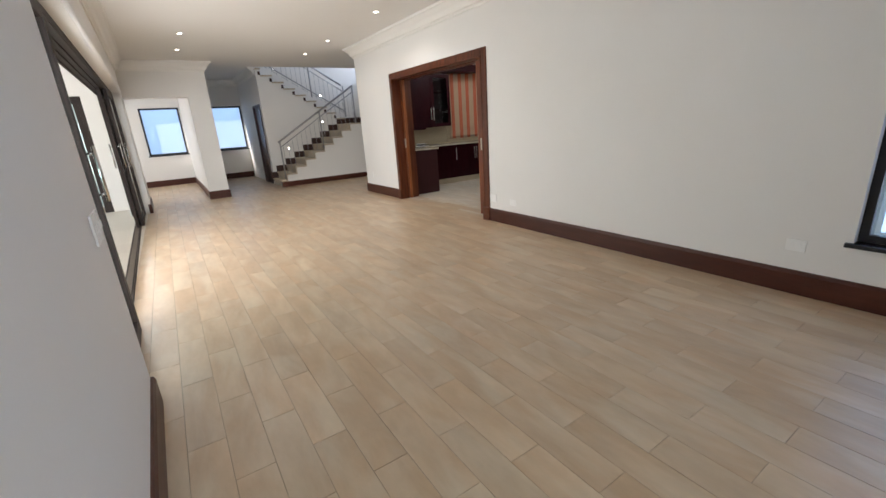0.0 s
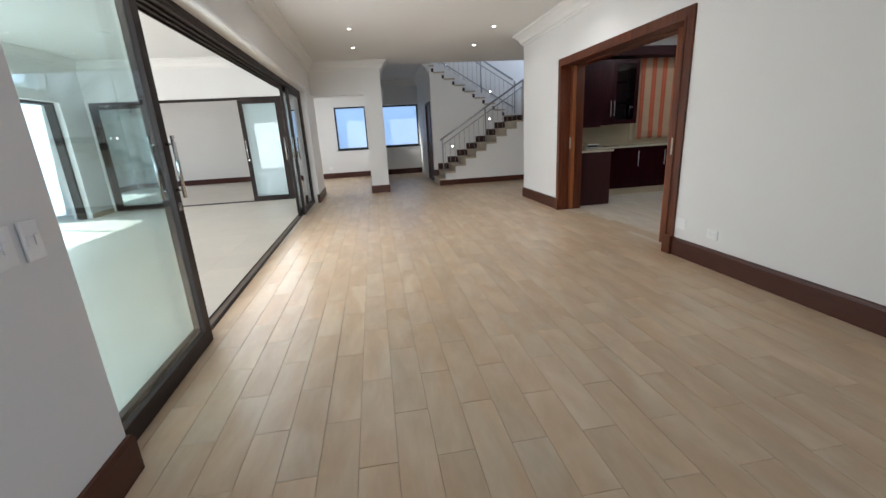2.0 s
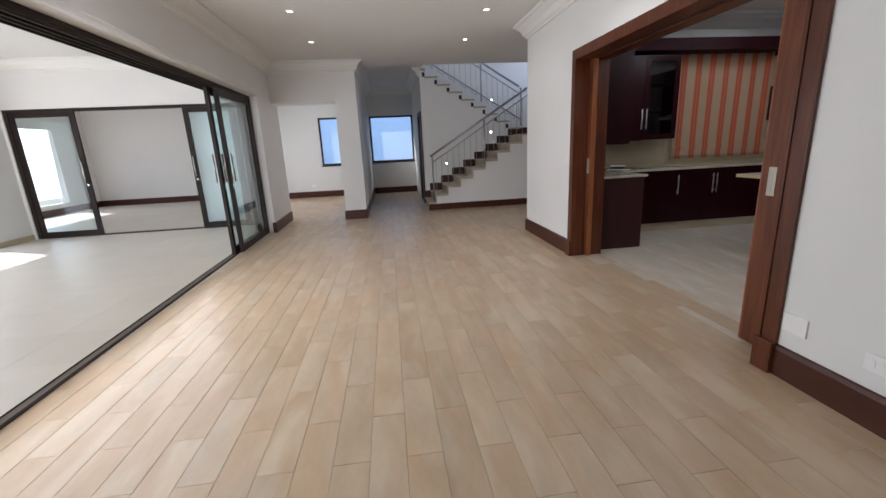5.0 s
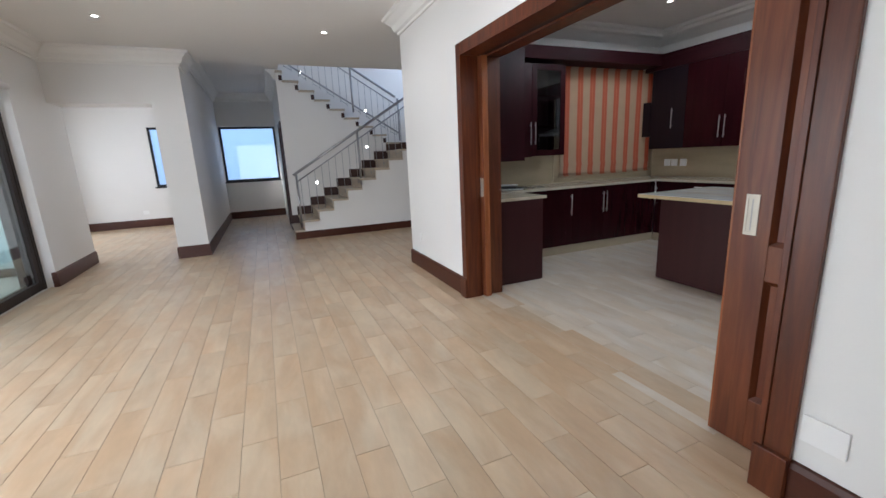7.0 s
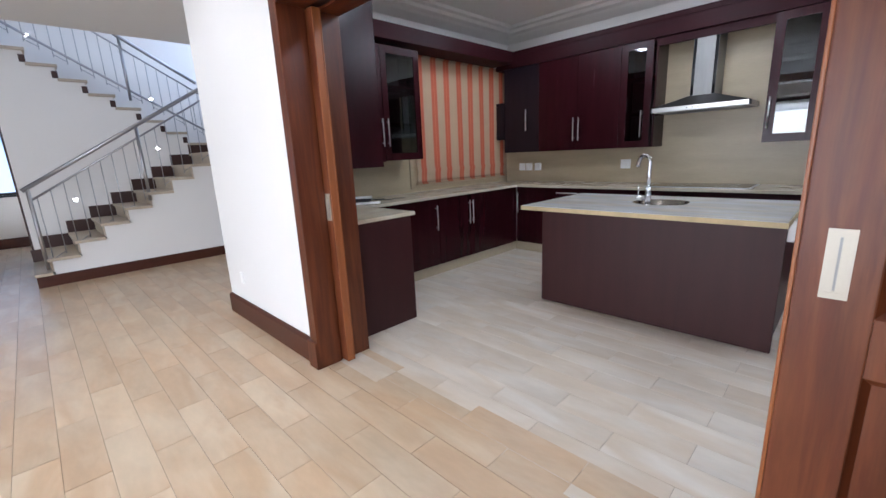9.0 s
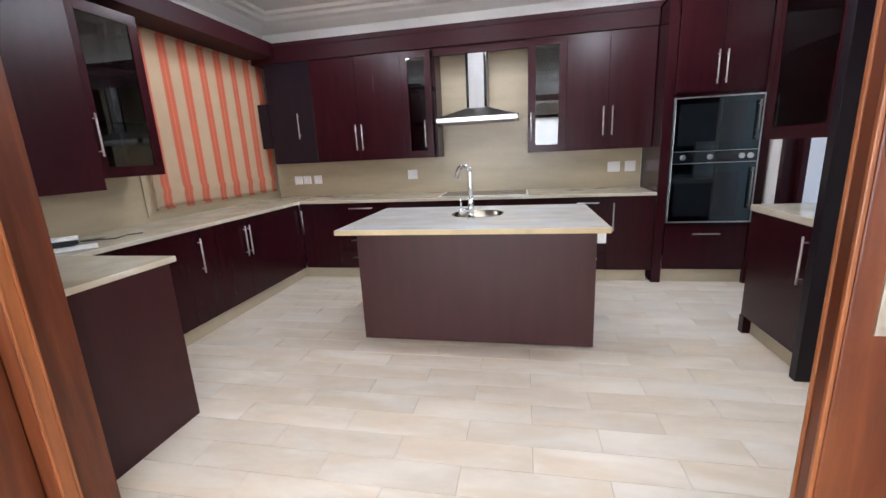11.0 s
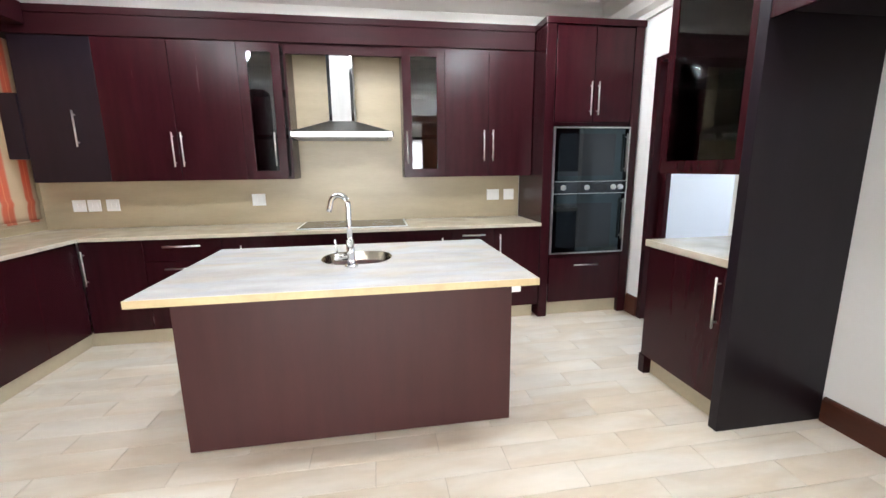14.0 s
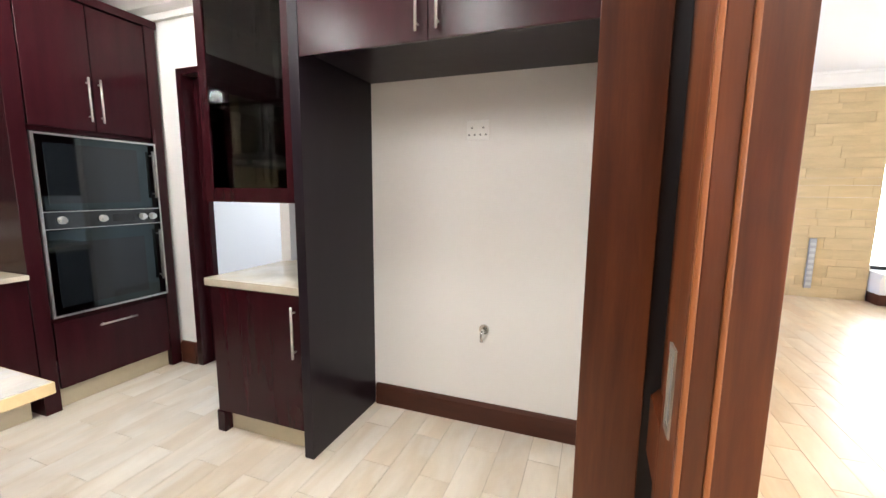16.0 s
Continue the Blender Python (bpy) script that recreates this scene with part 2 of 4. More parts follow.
RISER = material("dark_stair_riser", (0.045, 0.018, 0.014), 0.4, vary=0.15, scale=5, fine=30)
BLIND = striped("striped_blind_cloth")
GROUND = material("paving", (0.34, 0.31, 0.27), 0.9, vary=0.15, scale=0.6, fine=12)
CLEAR = glass("clear_glass", (0.82, 0.94, 0.955))
TINTED = glass("cabinet_glass", (0.40, 0.44, 0.46), 0.0, 1.85)
SMOKED = glass("smoked_glass", (0.30, 0.32, 0.33), 0.0, 1.45)
FROST = glass("frosted_blue_glass", (0.86, 0.93, 1.0), 0.55)
SKYGLOW = glowing("hazy_daylight", (0.46, 0.65, 0.90), 0.27)
LAMP = glowing("lamp_lens", (1.0, 0.93, 0.80), 18)
STEPLAMP = glowing("step_lamp_lens", (1.0, 0.94, 0.84), 9)


# ---- mesh helpers ----
def bx(bm, x0, x1, y0, y1, z0, z1, bevel=0.0):
    """A box between two corners, its edges rounded by bevel."""
    x0, x1, y0, y1, z0, z1 = min(x0, x1), max(x0, x1), min(y0, y1), max(y0, y1), min(z0, z1), max(z0, z1)
    v = [bm.verts.new((x, y, z)) for z in (z0, z1) for y in (y0, y1) for x in (x0, x1)]
    fs = [bm.faces.new([v[i] for i in q]) for q in ((0, 2, 3, 1), (4, 5, 7, 6), (0, 1, 5, 4), (2, 6, 7, 3), (0, 4, 6, 2), (1, 3, 7, 5))]
    if bevel:
        edges = list({e for f in fs for e in f.edges})
        bmesh.ops.bevel(bm, geom=edges, offset=bevel, segments=2, affect="EDGES", profile=0.6)
    return bm


def box(x0, x1, y0, y1, z0, z1, bevel=0.0):
    return bx(bmesh.new(), x0, x1, y0, y1, z0, z1, bevel)


def tube(bm, points, r, sides=10, caps=True):
    """A round bar along a line of points."""
    pts = [Vector(p) for p in points]
    rings = []
    for i, p in enumerate(pts):
        d = (pts[min(i + 1, len(pts) - 1)] - pts[max(i - 1, 0)]).normalized()
        side = d.cross(Vector((0, 0, 1)) if abs(d.z) < 0.9 else Vector((0, 1, 0))).normalized()
        up = side.cross(d)
        rings.append([bm.verts.new(p + r * (math.cos(a) * side + math.sin(a) * up)) for a in (2 * math.pi * k / sides for k in range(sides))])
    for a, b in zip(rings, rings[1:]):
        for k in range(sides):
            f = bm.faces.new((a[k], a[(k + 1) % sides], b[(k + 1) % sides], b[k]))
            f.smooth = True
    if caps:
        bm.faces.new(rings[0])
        bm.faces.new(rings[-1][::-1])
    return bm


def disc(bm, center, r0, r1, z0, z1, sides=24):
    """A lathe ring between two radii and heights."""
    c = Vector(center)
    rings = [[bm.verts.new(c + Vector((r * math.cos(a), r * math.sin(a), z))) for a in (2 * math.pi * k / sides for k in range(sides))] for r, z in ((r0, z0), (r1, z1))]
    for k in range(sides):
        bm.faces.new((rings[0][k], rings[0][(k + 1) % sides], rings[1][(k + 1) % sides], rings[1][k]))
    return bm


def sweep(bm, path, profile, closed=False):
    """A moulding along a plan line, the room on its left; profile: distance from the wall and height."""
    n = len(path)
    pts = [Vector((p[0], p[1])) for p in path]
    rings = []
    for i in range(n):
        a = (pts[i] - pts[i - 1]).normalized() if (i or closed) else None
        b = (pts[(i + 1) % n] - pts[i]).normalized() if (i < n - 1 or closed) else None
        a, b = a or b, b or a
        na, nb = Vector((-a.y, a.x)), Vector((-b.y, b.x))
        mit = (na + nb) / max(0.2, 1 + na.dot(nb))
        rings.append([bm.verts.new((pts[i].x + d * mit.x, pts[i].y + d * mit.y, z)) for d, z in profile])
    k = len(profile)
    for i in range(n if closed else n - 1):
        r, q = rings[i], rings[(i + 1) % n]
        for j in range(k):
            bm.faces.new((r[j], r[(j + 1) % k], q[(j + 1) % k], q[j]))
    if not closed:
        bm.faces.new(rings[0][::-1])
        bm.faces.new(rings[-1])
    return bm


def mesh_of(name, bm, mat):
    bmesh.ops.recalc_face_normals(bm, faces=bm.faces)
    me = bpy.data.meshes.new(name)
    bm.to_mesh(me)
    bm.free()
    me.materials.append(mat)
    return me


def part(name, bm, mat, parent, label=""):
    ob = new(name, mesh_of(name, bm, mat))
    ob.parent = parent
    return tagged(ob, label)


def thing(name, label, category, group="", m=None):
    ob = new(name)
    ob.empty_display_size = 0.1
    if m is not None:
        ob.matrix_basis = m
    return tagged(ob, label, category, group)


def struct(name, bm, mat, label="", m=None):
    ob = new(name, mesh_of(name, bm, mat))
    if m is not None:
        ob.matrix_basis = m
    return tagged(ob, label, "", "", "structure")


def wall_y(x0, x1, y0, y1, z0, z1, holes=()):
    """A wall that runs along y, cut by holes (y0, y1, z0, z1) in order of y."""
    bm, y = bmesh.new(), y0
    for a, b, c, d in holes:
        bx(bm, x0, x1, y, a, z0, z1)
        if c > z0:
            bx(bm, x0, x1, a, b, z0, c)
        if d < z1:
            bx(bm, x0, x1, a, b, d, z1)
        y = b
    return bx(bm, x0, x1, y, y1, z0, z1)


def wall_x(x0, x1, y0, y1, z0, z1, holes=()):
    bm, x = bmesh.new(), x0
    for a, b, c, d in holes:
        bx(bm, x, a, y0, y1, z0, z1)
        if c > z0:
            bx(bm, a, b, y0, y1, z0, c)
        if d < z1:
            bx(bm, a, b, y0, y1, d, z1)
        x = b
    return bx(bm, x, x1, y0, y1, z0, z1)


# ---- plan ----
EAST, KWEST, CEIL = 4.287, 4.632, 3.0
SOUTH, PIER, FAR = -1.1, 11.43, 16.2
KSOUTH, KNORTH, KEAST = 3.69, 9.02, 8.42
DOOR = (4.93, 7.54, 2.225)
LEFT = pose(0.265, 0, 0, 0, 0, 1.03)

# ---- large structure ----
struct("ground", box(-300, 300, -300, 300, -0.6, -0.15), GROUND, "sunlit paving and ground around the house")
struct("wall_east", wall_y(EAST, KWEST, SOUTH, 9.19, -0.05, CEIL, [(-0.62, 1.03, 0.45, 2.2), (DOOR[0], DOOR[1], -0.05, DOOR[2])]), PLASTER, "white plastered wall with a wide doorway")
struct("wall_west", wall_y(-0.36, 0, SOUTH - 0.2, 11.9, -0.05, CEIL, [(2.5, 10.5, -0.05, 2.31)]), PLASTER, "white plastered wall with a wide sliding door opening", LEFT)
struct("wall_south", wall_x(-0.1, KWEST, SOUTH - 0.3, SOUTH, -0.05, CEIL, [(0.1, 1.14, 0.42, 2.1)]), PLASTER, "end wall behind the sandstone cladding")
struct("wall_header", box(0.02, 1.232, PIER, PIER + 0.45, 2.29, CEIL), PLASTER, "white lintel over the hall opening")
struct("wall_pier", box(1.232, 1.648, PIER, FAR, -0.05, CEIL + 0.15), PLASTER, "white wall between hall and corridor")
struct("wall_north", wall_x(-1.6, 3.2, FAR, FAR + 0.25, -0.05, CEIL, [(0.14, 1.19, 0.95, 2.36), (1.665, 2.995, 0.97, 2.35)]), PLASTER, "white far wall with two frosted windows")
# doorway out of view, cut for the hall's fill light
struct("wall_hall_west", wall_y(-1.6, -1.45, 11.92, FAR, -0.05, CEIL, [(12.6, 15.4, -0.05, 2.3)]), PLASTER, "white side wall of the far hall")
struct("wall_hall_south", box(-1.6, -0.25, 11.72, 11.92, -0.05, CEIL), PLASTER, "white return wall of the far hall")
struct("wall_corridor", wall_y(3.02, 3.14, 13.1, FAR, -0.05, 3.3, [(13.2, 14.1, -0.05, 2.15)]), PLASTER, "white corridor wall with a dark door")
struct("wall_stair_north", box(3.14, 6.6, 14.1, 14.25, -0.05, 5.9), PLASTER, "tall white stairwell wall")
struct("wall_stair_east", wall_y(6.45, 6.6, 9.19, 14.1, -0.05, 5.9, [(12.4, 14.0, 2.9, 4.9)]), PLASTER, "white stairwell wall with a high window")
struct("wall_stair_upper", box(2.9, 6.45, 11.88, 11.98, CEIL + 0.3, 5.9), PLASTER, "white wall over the ceiling edge")
struct("wall_stair_west", box(1.5, 1.62, 11.98, 14.1, CEIL + 0.3, 5.9), PLASTER, "upper floor wall by the stair head")
struct("wall_upper_back", box(1.5, 3.14, 14.1, 14.25, CEIL + 0.3, 5.9), PLASTER, "upper floor wall beyond the stair")
# out of view; added to keep the sun out of the stairwell
struct("roof_stair_unseen", box(1.4, 6.7, 11.8, 14.3, 5.9, 6.05), CEILING, "unseen white ceiling, added over the stairwell against the sun")
struct("wall_kitchen_north", wall_x(KWEST, KEAST + 0.2, KNORTH, 9.17, -0.05, CEIL, [(6.58, 8.26, 1.06, 2.44)]), PLASTER, "kitchen wall behind the blind")
struct("wall_kitchen_east", box(KEAST, KEAST + 0.2, 1.0, KNORTH, -0.05, CEIL), PLASTER, "kitchen wall behind the cabinets")
struct("wall_kitchen_south", wall_x(KWEST, KEAST, KSOUTH - 0.14, KSOUTH, -0.05, CEIL, [(6.08, 6.64, 0.92, 1.36), (6.72, 7.58, -0.05, 2.27)]), PLASTER, "white kitchen wall with a scullery doorway")
struct("wall_scullery_south", wall_x(KWEST, KEAST, 1.0, 1.15, -0.05, CEIL, [(5.8, 8.0, 1.0, 2.2)]), PLASTER, "scullery wall with a window")

struct("wall_stair_south", box(KWEST, 6.6, 9.17, 9.19, -0.05, CEIL), PLASTER, "white stair hall wall")

# patio and the room beyond it
struct("wall_patio_west", wall_y(-4.95, -4.6, 0.7, 11.5, -0.1, 3.15, [(6.0, 10.75, -0.1, 2.3)]), PLASTER, "white patio wall, open to the garden")
struct("wall_patio_north", wall_x(-4.95, -0.05, 11.5, 11.72, -0.1, 3.15, [(-4.55, -0.62, -0.1, 2.34)]), PLASTER, "white patio wall over the sliding doors")
# unseen wall, its opening made up for the patio's fill light
struct("wall_patio_south", wall_x(-4.95, 0.1, 0.5, 0.7, -0.1, 3.15, [(-4.2, -0.6, 0.1, 2.3)]), PLASTER, "unseen white patio wall, its wide opening added for light")
struct("wall_room_north", box(-7.2, -1.6, 17.3, 17.5, -0.1, 3.15), PLASTER, "cream wall of the room beyond the patio")
struct("wall_room_west", wall_y(-7.2, -7.0, 11.5, 17.3, -0.1, 3.15, [(13.0, 16.0, 0.3, 2.3)]), PLASTER, "wall with a window in the far room")
struct("wall_room_south", box(-7.2, -4.95, 11.5, 11.72, -0.1, 3.15), PLASTER, "short wall of the far room")
struct("wall_room_east", box(-1.6, -1.45, 16.45, 17.5, -0.1, 3.15), PLASTER, "short return wall of the far room")
struct("patio_ceiling", box(-4.95, -0.06, 0.5, 11.72, 3.15, 3.3), CEILING, "bright white patio ceiling")
struct("room_ceiling", box(-7.2, -1.6, 11.72, 17.5, 3.15, 3.3), CEILING, "white ceiling of the far room")

ceil = bmesh.new()
bx(ceil, -0.4, 4.5, SOUTH - 0.3, 11.98, CEIL, CEIL + 0.3)
bx(ceil, 4.5, 6.6, 9.1, 11.98, CEIL, CEIL + 0.3)
bx(ceil, -1.6, 1.63, 11.98, FAR + 0.25, CEIL, CEIL + 0.3)
bx(ceil, 1.63, 3.08, 11.98, FAR + 0.25, CEIL + 0.15, CEIL + 0.3)
struct("ceiling", ceil, CEILING, "smooth white ceiling with downlights")
struct("ceiling_kitchen", box(4.5, KEAST + 0.2, 1.0, 9.1, CEIL, CEIL + 0.3), CEILING, "white kitchen ceiling")

# mouldings
COVE = [(0.0, CEIL - 0.20), (0.018, CEIL - 0.20), (0.022, CEIL - 0.175), (0.05, CEIL - 0.16), (0.075, CEIL - 0.10), (0.12, CEIL - 0.055), (0.135, CEIL - 0.04), (0.16, CEIL - 0.03), (0.165, CEIL), (0.0, CEIL)]
cor = bmesh.new()
sweep(cor, [(4.287, SOUTH), (4.287, 9.19), (6.45, 9.19), (6.45, 11.9)], COVE)
HIGH = [(d, z + 0.15) for d, z in COVE]
sweep(cor, [(3.02, 13.1), (3.02, 16.2), (1.648, 16.2), (1.648, 11.99)], HIGH)
sweep(cor, [(1.648, 11.975), (1.648, 11.43), (0.06, 11.43), (0.285, SOUTH), (4.287, SOUTH)], COVE)
struct("cornice", cor, CORNICE, "white moulded plaster cornice")
KCOVE = [(0.0, 2.66), (0.03, 2.66), (0.04, 2.70), (0.09, 2.73), (0.12, 2.82), (0.20, 2.88), (0.22, 2.90), (0.27, 2.92), (0.28, 2.955), (0.33, 2.965), (0.335, CEIL), (0.0, CEIL)]
kcor = bmesh.new()
sweep(kcor, [(KWEST, KSOUTH), (KEAST, KSOUTH), (KEAST, KNORTH), (KWEST, KNORTH)], KCOVE, True)
struct("cornice_kitchen", kcor, CORNICE, "deep stepped white kitchen cornice")
pcor = bmesh.new()
PCOVE = [(d, z + 0.15) for d, z in COVE]
sweep(pcor, [(-0.14, 0.7), (-0.25, 11.5), (-4.6, 11.5), (-4.6, 0.7)], PCOVE)
struct("cornice_patio", pcor, CORNICE, "white patio cornice")

BOARD = [(0.0, -0.01), (0.02, -0.01), (0.02, 0.155), (0.012, 0.178), (0.0, 0.183)]


def skirting(name, path, m=None, mat=SKIRT, profile=BOARD, label="dark stained wooden skirting board"):
    return struct(name, sweep(bmesh.new(), path, profile), mat, label, m)


skirting("baseboard_east", [(EAST, SOUTH), (EAST, 4.84)])
skirting("baseboard_east_end", [(EAST, 7.60), (EAST, 9.19), (6.45, 9.19)])
skirting("baseboard_west_near", [(-0.09, 2.86), (0, 2.86), (0, SOUTH)], LEFT)
skirting("baseboard_west_far", [(0, 11.9), (0, 10.5), (-0.04, 10.5)], LEFT)
skirting("baseboard_pier", [(3.02, FAR), (1.648, FAR), (1.648, PIER), (1.232, PIER), (1.232, FAR), (-1.45, FAR), (-1.45, 15.4)])
skirting("baseboard_kitchen", [(KWEST, KSOUTH), (5.96, KSOUTH)], None, SKIRT, [(d, z * 0.79) for d, z in BOARD])
skirting("baseboard_scullery", [(7.64, KSOUTH), (7.80, KSOUTH)])
skirting("baseboard_room", [(-1.6, 17.3), (-7.0, 17.3), (-7.0, 11.72)])
PBOARD = [(0.0, -0.01), (0.012, -0.01), (0.012, 0.10), (0.0, 0.10)]
skirting("baseboard_patio", [(-4.6, 11.5), (-4.6, 10.75)], None, KICK, PBOARD, "beige tile skirting on the patio")


# ---- kitchen doorway: lining, casing and two sliding leaves ----
def doorway():
    y0, y1, top = DOOR
    bm = bmesh.new()
    for a, b in ((y0 - 0.09, y0), (y1, y1 + 0.085)):
        for x0, x1 in ((EAST - 0.022, EAST), (KWEST, KWEST + 0.018)):
            bx(bm, x0, x1, a, b, 0.0, top + 0.085, 0.004)
    for x0, x1 in ((EAST - 0.022, EAST), (KWEST, KWEST + 0.018)):
        bx(bm, x0, x1, y0, y1, top, top + 0.085, 0.004)
    root = struct("door_frame", bm, MAHOGANY, "dark mahogany casing round the kitchen doorway")
    for ya, yb in ((y0, y0 + 0.022), (y1 - 0.022, y1)):
        part("jamb", box(EAST - 0.03, 4.425, ya, yb, 0, top, 0.002), MAHOGANY, root)
        part("jamb", box(4.505, KWEST + 0.02, ya, yb, 0, top, 0.002), MAHOGANY, root)
    part("head", box(EAST - 0.03, 4.425, y0 + 0.022, y1 - 0.022, top - 0.022, top, 0.002), MAHOGANY, root)
    part("head", box(4.505, KWEST + 0.02, y0 + 0.022, y1 - 0.022, top - 0.022, top, 0.002), MAHOGANY, root)
    part("sliding_rail", box(4.425, 4.505, y0, y1, top - 0.008, top + 0.004), BLACK, root)
    # black strips stand for the shade in the hollow pocket
    part("pocket", box(4.425, 4.505, y0 - 0.004, y0 + 0.004, 0, top), BLACK, root, "black strip in place of the pocket's shade")
    part("pocket", box(4.425, 4.505, y1 - 0.004, y1 + 0.004, 0, top), BLACK, root, "black strip in place of the pocket's shade")
    part("plinth_block", box(EAST - 0.045, EAST - 0.022, y0 - 0.092, y0 + 0.026, 0, 0.19, 0.004), MAHOGANY, root, "mahogany base block")
    part("plinth_block", box(EAST - 0.045, EAST - 0.022, y1 - 0.022, y1 + 0.088, 0, 0.19, 0.004), MAHOGANY, root, "mahogany base block")


def sliding_leaf(y0, y1, handle_y, lead, edge):
    """A panelled sliding leaf in the doorway's pocket; only its leading edge stands out."""
    root = thing("sliding_door", "open panelled mahogany sliding door in its wall pocket", "door", "kitchen sliding doors")
    x0, x1, top = 4.430, 4.487, 2.20
    st = 0.15
    part("stile", box(x0, x1, lead, lead + math.copysign(st, y1 - lead if abs(y1 - lead) > abs(y0 - lead) else y0 - lead), 0.012, top, 0.004), LEAF, root)
    inner = lead + math.copysign(st, y1 - lead if abs(y1 - lead) > abs(y0 - lead) else y0 - lead)
    far = y0 if abs(y0 - lead) > abs(y1 - lead) else y1
    tip = math.copysign(0.010, lead - inner)
    part("lipping", box(x0 + 0.011, x1 - 0.011, lead, lead + 0.6 * tip, 0.012, top, 0.002), edge, root, "edge strip, its lit or dark tone put into the colour")
    # beads at both corners, the edge highlight painted in orange
    for xa in (x0 + 0.001, x1 - 0.011):
        part("bead", box(xa, xa + 0.010, lead, lead + tip, 0.012, top, 0.003), LIT_EDGE, root, "rounded edge bead, highlight put into its colour")
    for z0, z1 in ((0.012, 0.25), (0.795, 0.945), (2.06, 2.20)):
        part("rail", box(x0, x1, inner, far, z0, z1, 0.003), LEAF, root)
    for z0, z1 in ((0.25, 0.795), (0.945, 2.06)):
        d = math.copysign(1, far - inner)
        part("panel", box(x0 + 0.020, x1 - 0.020, inner, far, z0, z1), LEAF, root)
        for x, sx in ((x0, 1), (x1, -1)):
            mould = bmesh.new()
            loop = [[mould.verts.new((x + sx * (0.003 + 0.016 * k), inner + d * 0.018 * k, z0 + 0.018 * k)), mould.verts.new((x + sx * (0.003 + 0.016 * k), inner + d * 0.018 * k, z1 - 0.018 * k)), mould.verts.new((x + sx * (0.003 + 0.016 * k), far, z1 - 0.018 * k)), mould.verts.new((x + sx * (0.003 + 0.016 * k), far, z0 + 0.018 * k))] for k in (0, 1)]
            for a, b in ((0, 1), (1, 2), (3, 0)):
                mould.faces.new((loop[0][a], loop[0][b], loop[1][b], loop[1][a]))
            part("moulding", mould, MAHOGANY, root, "sloping panel moulding")
    for x, s in ((x0, -1), (x1, 1)):
        a, b = handle_y - 0.026, handle_y + 0.026
        ring = bmesh.new()
        for q in ((a, a + 0.009, 0.98, 1.15), (b - 0.009, b, 0.98, 1.15), (a + 0.009, b - 0.009, 0.98, 0.995), (a + 0.009, b - 0.009, 1.135, 1.15)):
            bx(ring, x, x + s * 0.004, *q)
        h = part("flush_handle", ring, NICKEL, root, "chrome flush pull")
        part("recess", box(x - s * 0.004, x + s * 0.0012, a + 0.009, b - 0.009, 0.995, 1.135), NICKEL, h)
        part("slot", box(x, x + s * 0.002, handle_y - 0.002, handle_y + 0.003, 1.0, 1.13), GREY, h)
    return root


# ---- windows ----
def window(name, x0, x1, y, z0, z1, label):
    """A window in a wall along x: dark frame, sill, frosted pane, haze outside."""
    root = struct(name, wall_frame(x0, x1, y + 0.06, y + 0.11, z0, z1, 0.05), BLACKFRAME, label)
    p = part("pane", box(x0 + 0.05, x1 - 0.05, y + 0.08, y + 0.086, z0 + 0.05, z1 - 0.05), FROST, root, "frosted bluish pane")
    p.visible_shadow = False
    part("sill", box(x0 - 0.03, x1 + 0.03, y - 0.03, y + 0.06, z0 - 0.03, z0, 0.004), BLACKFRAME, root)
    return root


def wall_frame(x0, x1, y0, y1, z0, z1, w):
    bm = bmesh.new()
    bx(bm, x0, x0 + w, y0, y1, z0, z1)
    bx(bm, x1 - w, x1, y0, y1, z0, z1)
    bx(bm, x0 + w, x1 - w, y0, y1, z0, z0 + w)
    bx(bm, x0 + w, x1 - w, y0, y1, z1 - w, z1)
    return bm


def side_frame(x0, x1, y0, y1, z0, z1, w):
    bm = bmesh.new()
    bx(bm, x0, x1, y0, y0 + w, z0, z1)
    bx(bm, x0, x1, y1 - w, y1, z0, z1)
    bx(bm, x0, x1, y0 + w, y1 - w, z0, z0 + w)
    bx(bm, x0, x1, y0 + w, y1 - w, z1 - w, z1)
    return bm


doorway()
# near leaf's edge stays dark; far leaf's is coloured as lit by the slider
sliding_leaf(4.46, 5.24, 5.166, 5.24, MAHOGANY)
sliding_leaf(7.455, 8.22, 7.487, 7.455, LIT_EDGE)
window("window_1", 0.14, 1.19, FAR, 0.95, 2.36, "frosted window in a black frame, hall")
window("window_2", 1.665, 2.995, FAR, 0.97, 2.35, "frosted window in a black frame, corridor")
struct("backdrop", box(-1.3, 4.3, FAR + 1.4, FAR + 1.42, -0.3, 4.2), SKYGLOW, "hazy daylight outside the far windows")
w3 = struct("window_3", side_frame(EAST + 0.08, EAST + 0.13, -0.62, 1.03, 0.45, 2.2, 0.05), BLACKFRAME, "dark framed window with a low sill")
p = part("pane", box(EAST + 0.10, EAST + 0.106, -0.57, 0.98, 0.50, 2.15), CLEAR, w3)
p.visible_shadow = False
part("sill", box(EAST - 0.03, EAST + 0.08, -0.66, 1.07, 0.42, 0.45, 0.004), BLACKFRAME, w3)
w4 = struct("window_4", wall_frame(0.1, 1.14, SOUTH - 0.15, SOUTH - 0.1, 0.42, 2.1, 0.05), BLACKFRAME, "dark framed window beside the sandstone")
p = part("pane", box(0.15, 1.09, SOUTH - 0.13, SOUTH - 0.124, 0.47, 2.05), CLEAR, w4)
p.visible_shadow = False


